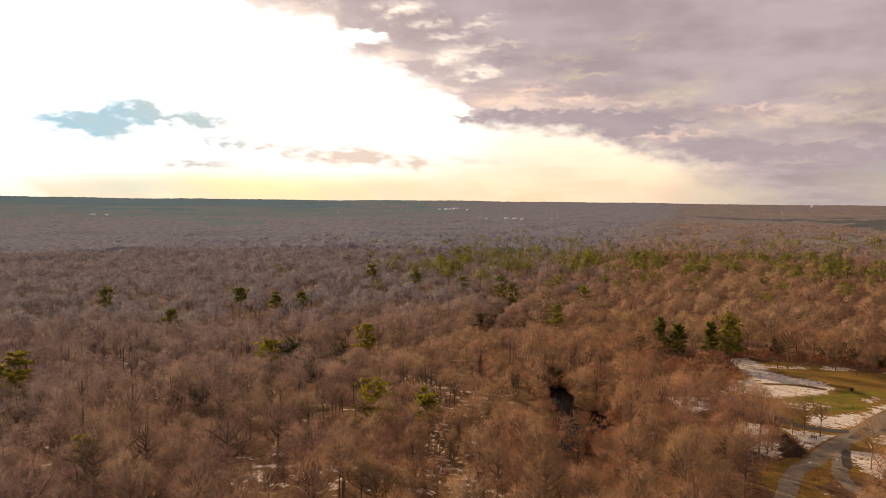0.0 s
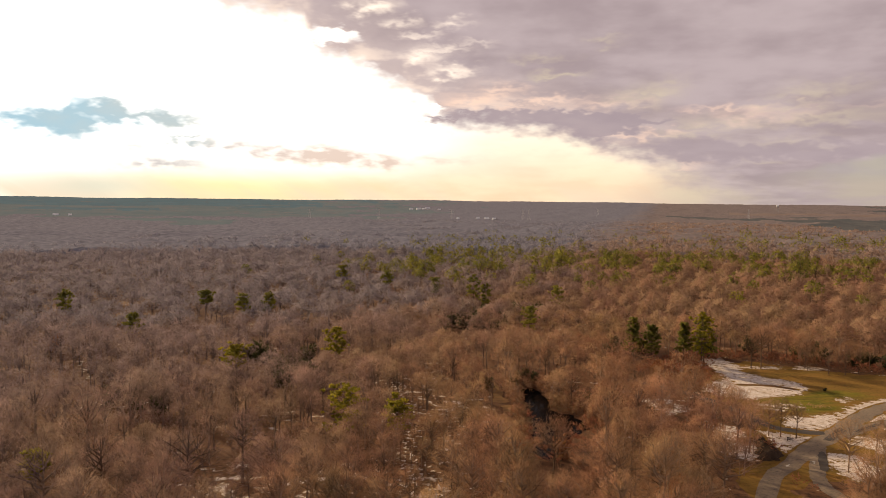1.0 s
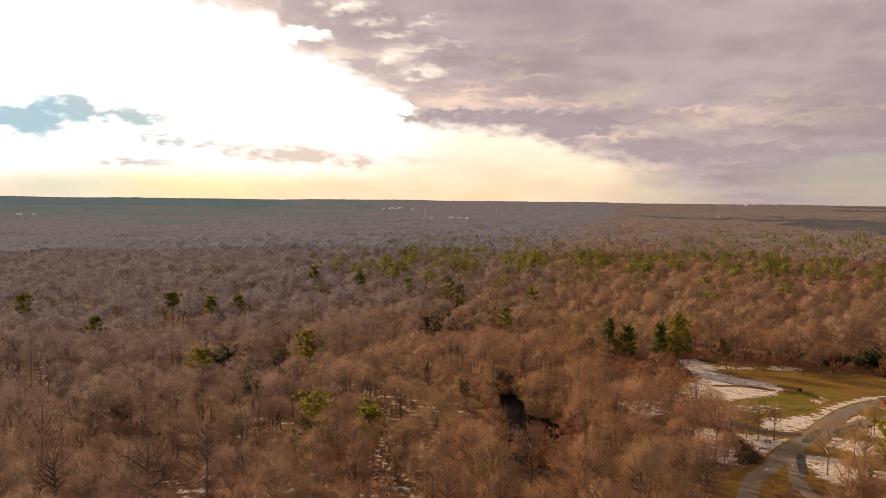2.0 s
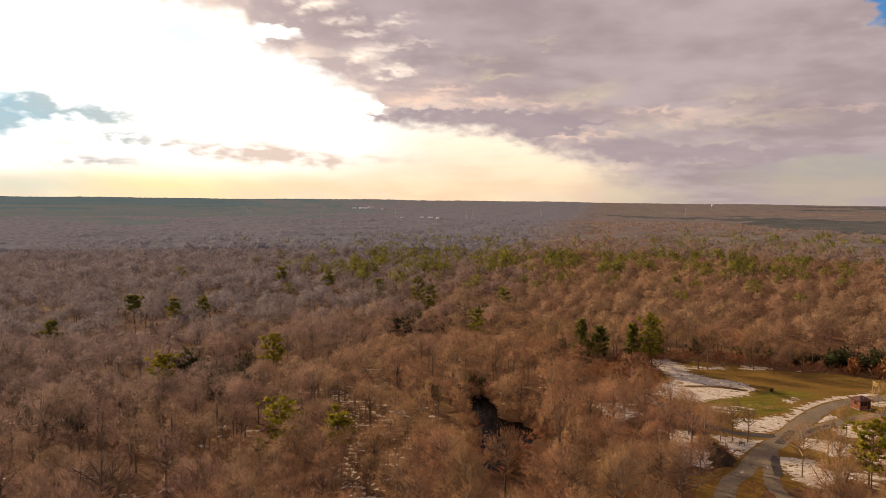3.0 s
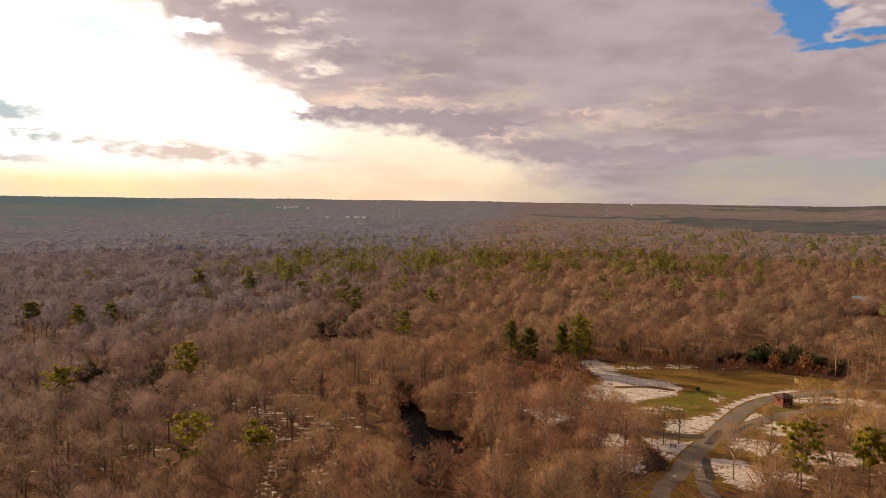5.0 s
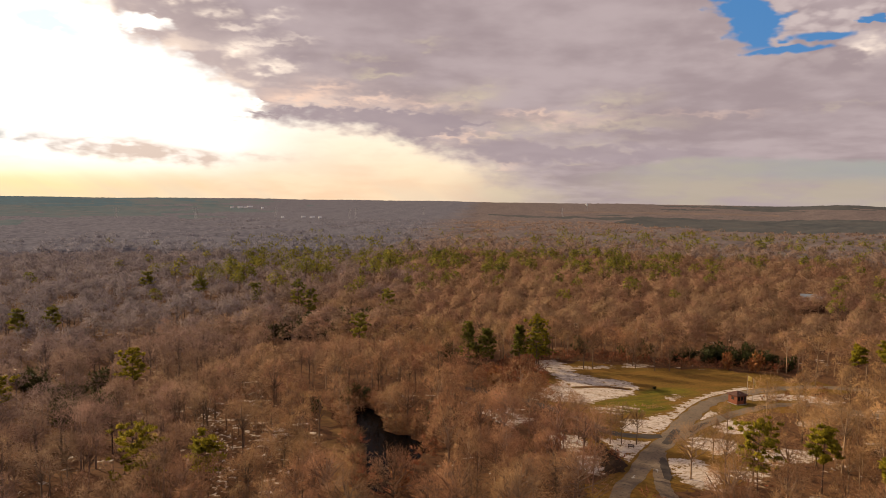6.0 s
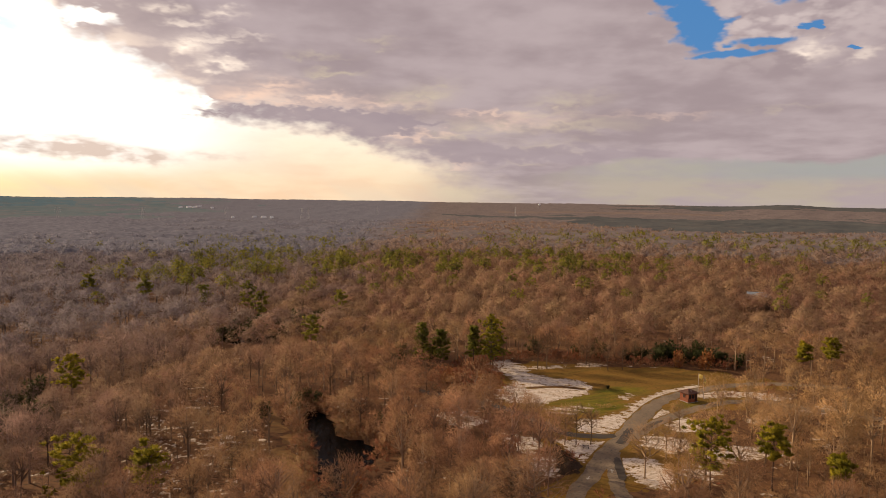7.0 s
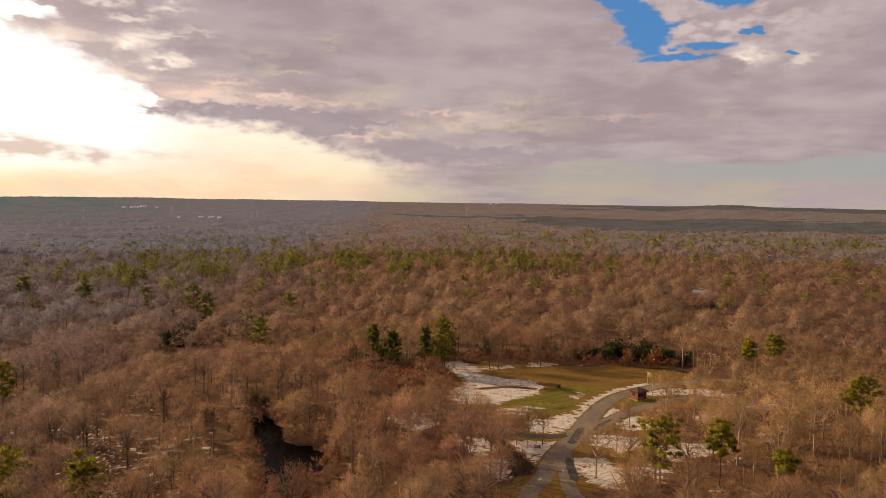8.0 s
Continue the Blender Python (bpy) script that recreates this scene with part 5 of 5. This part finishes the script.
# reddish brush along the clearing's edge
band = jittered(1.7, 120, 280, 10, 50, 25)
edge_at = edge_distance(band[:, 0], band[:, 1], FIELD)
back_edge = (edge_at < -0.6) & (edge_at > -10) & (band[:, 1] > 197)
left_edge = inside(band[:, 0], band[:, 1], BRUSHY)
roadside = (edge_at < -0.6) & (edge_at > -4) & (band[:, 1] < 190) & (rng.uniform(0, 1, len(band)) < 0.25)
band = band[(back_edge & (rng.uniform(0, 1, len(band)) < 0.85)) | (left_edge & (rng.uniform(0, 1, len(band)) < 0.8)) | roadside]
for line, half in ROADS:
    band = band[off_line(band[:, 0], band[:, 1], line) > half + 1.0]
bank = jittered(1.5, 130, 200, 5, 18, 26)
rim = edge_distance(bank[:, 0], bank[:, 1], POND)
band = np.concatenate([band, bank[(rim < 0.3) & (rim > -3.5) & (rng.uniform(0, 1, len(bank)) < 0.6)]])
bed = jittered(0.9, 180, 220, 24, 36, 49)
bed = bed[np.hypot((bed[:, 0] - 100.2) / 2.6, (bed[:, 1] - 174.2) / 1.7) < 1]
band = np.concatenate([band, [(130.6 + 1.1 * k + 0.4 * (k % 2), 170.9 - 0.5 * (k % 3)) for k in range(7)]])
shore = jittered(1.9, 120, 215, 4, 18, 45)
off = edge_distance(shore[:, 0], shore[:, 1], POND)
shore = shore[(off < -0.1) & (off > -6.5) & (off_line(shore[:, 0], shore[:, 1], TRACK) > 1.6) & ~inside(shore[:, 0], shore[:, 1], POND_FRONT) & ~inside(3 + (shore[:, 0] - 3) * 1.05, 20 + (shore[:, 1] - 20) * 1.05, POND) & (rng.uniform(0, 1, len(shore)) < 0.8)]
KITS_SHORE = [bare_tree(720 + i, h, sp, 7, 1, 190, 0.75, 0.10, 3, 0.2) for i, (h, sp) in enumerate(((4.6, 2.0), (3.6, 1.7), (5.6, 2.3)))]
scatter("saplings", KITS_SHORE, shore, [M_BARK, M_TWIG], "reddish leafless young trees crowding the black pond", "undergrowth", 46, (0.6, 1.2))
low_shore = jittered(1.15, 130, 205, 4, 18, 47)
off = edge_distance(low_shore[:, 0], low_shore[:, 1], POND)
low_shore = low_shore[(off < 0.5) & (off > -2.4) & ~inside(low_shore[:, 0], low_shore[:, 1], POND_FRONT)]
scatter("saplings", KITS_SHORE, low_shore, [M_BARK, M_TWIG], "leafless brush leaning over the black pond", "undergrowth", 48, (0.30, 0.55))
KITS_BRUSH = [bare_tree(750 + i, h, 1.0, 5, 0, 60, 0.5, 0.10, 3, 0.1) for i, h in enumerate((1.6, 2.2, 1.2))]
scatter("brush", KITS_BRUSH, bed, [M_BARK, M_TWIG], "thin low brown brush in a wet hollow of the lawn", "brush", 50, (0.3, 0.55))
scatter("brush", KITS_BRUSH, band, [M_BARK, M_BRUSH], "low red-brown brush round the clearing and the pond", "brush", 37, (0.7, 1.7))

# young oaks and beeches that keep their rusty leaves
RUSTY = [(-48, 112, 5), (-30, 96, 6), (152, 200, 5), (146, 206, 4.5), (44, 120, 4), (29, 140, 4), (-8, 108, 5), (60, 146, 5), (70, 205, 4), (-118, 240, 6), (75, 214, 2.5), (80, 207, 2.5), (84, 203, 2.2), (20, 410, 7), (190, 395, 7)]
RUST = [tree_thing("rusty_sapling", shrub(950 + i, 1.0, 14, 0.22, 0.10), (M_BARK, M_DRYLEAF), "young beech still holding rust-brown dead leaves", "sapling", "rust-leaved saplings") for i in range(2)]
for i, (x, y, s) in enumerate(RUSTY):
    ob = RUST[i] if i < 2 else copy_thing(RUST[i % 2], Matrix())
    ob.matrix_world = pose(x, y, 0, 0, 0, i * 67) @ Matrix.Diagonal((s * 0.6, s * 0.6, s, 1))

# ---------------------------------------------------------------- far woods


def canopy(name, radii, turns, lift, rough_, mats, chooser, label, seed, closed=False):
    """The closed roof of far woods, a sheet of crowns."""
    rng = np.random.RandomState(seed)
    r, a = np.meshgrid(radii, np.radians(turns), indexing="ij")
    r = r * (1 + rng.uniform(-0.004, 0.004, r.shape))
    x, y = r * np.sin(a), r * np.cos(a)
    z = land(x, y) + lift * np.clip(0.62 + (r - 640) / 700, 0, 1) + rough_ * rng.uniform(-1, 1, x.shape) + 1.2 * lumpy(x, y, 160, 12, 3)
    z[0] -= lift * 0.9
    n = len(turns)
    i, j = np.meshgrid(np.arange(len(radii) - 1), np.arange(n if closed else n - 1), indexing="ij")
    k = (j + 1) % n
    q = np.stack([i * n + j, (i + 1) * n + j, (i + 1) * n + k, i * n + k], -1).reshape(-1, 4)
    v = np.stack([x, y, z], -1).reshape(-1, 3)
    mid = v[q].mean(1)
    index = chooser(mid[:, 0], mid[:, 1])
    ob = new(name, raw_mesh(name, v, q, mats, index, True))
    return tagged(ob, label, "woods", kind="stuff")


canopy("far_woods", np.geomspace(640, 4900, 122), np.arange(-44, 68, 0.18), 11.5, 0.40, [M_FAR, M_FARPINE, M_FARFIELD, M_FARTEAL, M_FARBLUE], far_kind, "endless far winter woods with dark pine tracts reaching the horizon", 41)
canopy("woods_behind", np.geomspace(112, 4900, 56), np.arange(61, 321.5, 1.0), 11.0, 1.5, [M_FAR], lambda x, y: np.zeros(len(x), int), "brown leafless woods stretching away behind", 42)


def on_canopy(az, el):
    """Where a sight line from the flight path comes down on the far tree tops."""
    a, t = radians(az), math.tan(radians(el))
    for r in range(1160, 4800, 10):
        x, y = 3 + r * math.sin(a), 20 + r * math.cos(a)
        if 50 + r * t < float(land(np.array(x), np.array(y))) + 13.5:
            break
    return x, y, float(land(np.array(x), np.array(y)))

# ---------------------------------------------------------------- booth, flags, sign


def gate_booth():
    b = thing("gate_booth", pose(124.0, 173.2, 0, 0, 0, 5), "small red-brown wooden gate booth with brown hip roof", "booth")
    w, d, h = 1.5, 1.5, 2.25
    part("base", box(bmesh.new(), (-w - 0.15, -d - 0.15, -0.05), (w + 0.15, d + 0.15, 0.12), 0.03), M_STEEL, b, "grey concrete base slab")
    for c in (((-w, d - 0.12, 0.12), (w, d, h)), ((-w, -d + 0.12, 0.12), (-w + 0.12, d - 0.12, h)), ((w - 0.12, -d + 0.12, 0.12), (w, d - 0.12, h))):
        part("wall", box(bmesh.new(), *c), M_BOARD, b)
    # the front: a low board wall, posts and a lintel round two window openings
    part("front_wall", box(bmesh.new(), (-w, -d, 0.12), (0.62, -d + 0.12, 1.0)), M_BOARD, b)
    part("lintel", box(bmesh.new(), (-w, -d, 2.0), (w, -d + 0.12, h)), M_BOARD, b)
    for x0 in (-w, -0.50, 0.48, w - 0.14):
        part("post", box(bmesh.new(), (x0, -d - 0.015, 0.12 if x0 > 0.4 or x0 < -1 else 1.0), (x0 + 0.14, -d + 0.11, 2.0)), M_BOARD, b)
    for x0, x1 in ((-w + 0.14, -0.50), (-0.36, 0.48)):
        win = part("window", box(bmesh.new(), (x0, -d + 0.02, 1.0), (x1, -d + 0.08, 1.06)), M_DARKWOOD, b, "dark window in a wooden frame")
        part("pane", box(bmesh.new(), (x0, -d + 0.04, 1.06), (x1, -d + 0.06, 2.0)), M_PANE, win)
        part("mullion", box(bmesh.new(), ((x0 + x1) / 2 - 0.02, -d + 0.01, 1.06), ((x0 + x1) / 2 + 0.02, -d + 0.035, 2.0)), M_DARKWOOD, win)
    door = part("door", box(bmesh.new(), (0.62, -d + 0.03, 0.12), (w - 0.14, -d + 0.08, 2.0), 0.01), M_DARKWOOD, b, "dark wooden door")
    part("handle", box(bmesh.new(), (0.70, -d - 0.01, 1.0), (0.74, -d + 0.03, 1.14)), M_STEEL, door)
    part("side_window", box(bmesh.new(), (-w - 0.03, -0.45, 1.1), (-w + 0.02, 0.45, 1.9), 0.01), M_DARKWOOD, b, "small dark shuttered window")
    bm = bmesh.new()
    o = 0.42
    low = [bm.verts.new(p) for p in ((-w - o, -d - o, h), (w + o, -d - o, h), (w + o, d + o, h), (-w - o, d + o, h))]
    eave = [bm.verts.new((v.co.x, v.co.y, h + 0.12)) for v in low]
    top = [bm.verts.new((-0.2, 0, h + 1.0)), bm.verts.new((0.2, 0, h + 1.0))]
    bm.faces.new(low[::-1])
    for i in range(4):
        bm.faces.new((low[i], low[(i + 1) % 4], eave[(i + 1) % 4], eave[i]))
    bm.faces.new((eave[0], eave[1], top[1], top[0]))
    bm.faces.new((eave[1], eave[2], top[1]))
    bm.faces.new((eave[2], eave[3], top[0], top[1]))
    bm.faces.new((eave[3], eave[0], top[0]))
    roof = part("roof", bm, M_SHINGLE, b, "brown shingled hip roof")
    # A small pale spot on the roof, built as a raised block.
    part("pale_block", box(bmesh.new(), (-0.30, -1.05, h + 0.50), (0.0, -0.80, h + 0.66), 0.03), M_STEEL, roof, "small pale block on the roof")


def flagpole(x, y, h, flag):
    p = thing("flagpole", pose(x, y, 0, 0, 0, 20), "slim pale flagpole with a limp yellow and white flag" if flag else "slim pale flagpole with a small flag", "flagpole", "flagpoles beside the booth")
    part("pole", rod(bmesh.new(), (0, 0, -0.1), (0, 0, h), 0.09, 0.05, 10), M_POLE, p)
    part("finial", rod(bmesh.new(), (0, 0, h), (0, 0, h + 0.12), 0.09, 0.03, 8), M_STEEL, p)
    bm = bmesh.new()
    wide, high = (1.9, 1.25) if flag else (1.1, 1.5)
    grid = [[bm.verts.new((0.08 + wide * i / 9, 0.16 * math.sin(i * 1.3 + j * 0.5) * i / 9, h - 0.15 - high * j / 5 - 0.75 * (i / 9) ** 1.5)) for j in range(6)] for i in range(10)]
    for i in range(9):
        for j in range(5):
            bm.faces.new((grid[i][j], grid[i + 1][j], grid[i + 1][j + 1], grid[i][j + 1]))
    bmesh.ops.solidify(bm, geom=bm.faces[:], thickness=0.02)
    part("flag", bm, M_FLAG, p)


def park_bench():
    s = thing("park_bench", pose(79.8, 149.9, 0.04, 0, 0, -25) @ Matrix.Scale(0.8, 4), "dark weathered wooden park bench standing in snow", "bench")
    part("seat", box(bmesh.new(), (-0.8, -0.24, 0.42), (0.8, 0.24, 0.48), 0.01), M_DARKWOOD, s)
    for z in (0.62, 0.80):
        part("back_slat", box(bmesh.new(), (-0.8, 0.22, z), (0.8, 0.26, z + 0.12), 0.01), M_DARKWOOD, s)
    for x in (-0.65, 0.65):
        for y in (-0.2, 0.22):
            part("leg", box(bmesh.new(), (x - 0.05, y - 0.04, -0.08), (x + 0.05, y + 0.04, 0.95 if y > 0 else 0.43), 0.01), M_DARKWOOD, s)


gate_booth()
flagpole(128.1, 174.6, 6.6, True)
flagpole(129.0, 173.6, 6.0, False)
park_bench()


def road_arrow(x, y, turn):
    bm = bmesh.new()
    c = [bm.verts.new((u, v, 0)) for u, v in ((-0.14, 0), (0.14, 0), (0.14, 1.5), (0.5, 1.5), (0, 2.7), (-0.5, 1.5), (-0.14, 1.5))]
    bm.faces.new(c)
    got = bmesh.ops.extrude_face_region(bm, geom=bm.faces[:])
    bmesh.ops.translate(bm, verts=[v for v in got["geom"] if isinstance(v, bmesh.types.BMVert)], vec=(0, 0, 0.006))
    me = bpy.data.meshes.new("road_arrow")
    bm.to_mesh(me)
    bm.free()
    me.materials.append(M_MARK)
    ob = tagged(new("road_arrow", me), "worn white arrow painted on grey asphalt", "road marking", "painted arrows")
    ob.matrix_world = pose(x, y, 0.086, 0, 0, turn) @ Matrix.Diagonal((0.8, 0.7, 1, 1))


road_arrow(72.6, 136.6, 135)
road_arrow(77.6, 136.8, -28)


def house(x, y, turn, w, d, h, rise, wall_m, roof_m, label, z=0.0):
    """A plain gabled house."""
    b = thing("house", pose(x, y, z, 0, 0, turn), label, "house", "houses in the woods")
    part("wall", box(bmesh.new(), (-w / 2, -d / 2, -0.3), (w / 2, d / 2, h)), wall_m, b)
    bm = bmesh.new()
    o = 0.5
    ring = [[bm.verts.new((sx * (w / 2 + o), sy * (d / 2 + o) if sy else 0, h + (rise if sy == 0 else -0.1))) for sy in (-1, 0, 1)] for sx in (-1, 1)]
    bm.faces.new((ring[0][0], ring[1][0], ring[1][1], ring[0][1]))
    bm.faces.new((ring[0][1], ring[1][1], ring[1][2], ring[0][2]))
    bm.faces.new((ring[0][0], ring[0][1], ring[0][2]))
    bm.faces.new((ring[1][2], ring[1][1], ring[1][0]))
    bm.faces.new((ring[0][2], ring[1][2], ring[1][0], ring[0][0]))
    roof = part("roof", bm, roof_m, b)
    for k in (-0.3, 0.0, 0.3):
        part("window", box(bmesh.new(), (w * k - 0.6, -d / 2 - 0.05, h * 0.35), (w * k + 0.6, -d / 2 + 0.05, h * 0.75)), M_PANE, b)
    return b


house(268, 301, -41, 10, 7, 5.0, 3.0, M_DARKWOOD, M_GREYROOF, "house with a pale grey-blue roof among bare trees")
house(318, 420, -35, 7, 6, 5.6, 2.4, M_STEEL, M_GREYROOF, "far pale house half hidden by bare trees")
for az, el, w, d, h in ((0.25, -0.58, 16, 9, 13.5), (0.95, -0.55, 18, 10, 14), (-0.35, -0.60, 11, 7, 13), (0.62, -0.60, 9, 7, 13), (1.9, -0.62, 8, 6, 13), (5.0, -1.30, 8, 5, 12.5), (5.7, -1.30, 10, 5, 12.2), (6.3, -1.31, 6, 5, 12.2), (3.4, -1.33, 5, 4, 12.4), (-26.5, -1.2, 10, 6, 13), (-25.6, -1.22, 6, 5, 13)):
    x, y, z = on_canopy(az, el)
    ob = house(x, y, 20, w, d, h, 3, M_WHITE, M_WHITE, "long white building far off above the woods", z)
    tagged(ob, group="far white buildings")


def pylon(x, y, z, h):
    p = thing("power_pylon", pose(x, y, z, 0, 0, 30), "far grey steel lattice power pylon over the woods", "pylon", "power pylons")
    bm = bmesh.new()
    for sx in (-1, 1):
        for sy in (-1, 1):
            rod(bm, (sx * 3, sy * 3, 0), (sx * 0.6, sy * 0.6, h), 0.20, 0.14, 4)
    for k in range(6):
        s0, s1 = 3 - 2.4 * k / 6, 3 - 2.4 * (k + 1) / 6
        for sx in (-1, 1):
            rod(bm, (sx * s0, -s0, h * k / 6), (sx * s1, s1, h * (k + 1) / 6), 0.09, 0.09, 3)
            rod(bm, (-s0, sx * s0, h * k / 6), (s1, sx * s1, h * (k + 1) / 6), 0.09, 0.09, 3)
    part("mast", bm, M_PALESTEEL, p)
    for k in (0.72, 0.84, 0.96):
        part("cross_arm", box(bmesh.new(), (-6.5, -0.2, h * k - 0.15), (6.5, 0.2, h * k + 0.15)), M_PALESTEEL, p)


for az, el, h in ((8.6, -1.30, 34), (9.1, -1.30, 34), (2.87, -1.35, 34), (-3.0, -1.38, 34), (14.5, -1.0, 34), (25.5, -0.95, 36), (-8.5, -1.35, 32)):
    pylon(*on_canopy(az, el), h)


def water_tower():
    x, y, z = on_canopy(27.4, -0.45)
    t = thing("water_tower", pose(x, y, z), "far white water tower above the woods", "water tower")
    bm = bmesh.new()
    rings = []
    for r, h in ((0.3, 27), (3.2, 28), (4.6, 31), (4.6, 33), (3.2, 35), (0.3, 36)):
        rings.append([bm.verts.new((r * math.cos(k * math.tau / 16), r * math.sin(k * math.tau / 16), h)) for k in range(16)])
    for a, b in zip(rings, rings[1:]):
        for k in range(16):
            bm.faces.new((a[k], a[(k + 1) % 16], b[(k + 1) % 16], b[k]))
    part("tank", bm, M_WHITE, t)
    for k in range(5):
        a = k * math.tau / 5
        part("leg", rod(bmesh.new(), (4.6 * math.cos(a), 4.6 * math.sin(a), 0), (4.1 * math.cos(a), 4.1 * math.sin(a), 31), 0.22, 0.22, 6), M_STEEL, t)


water_tower()
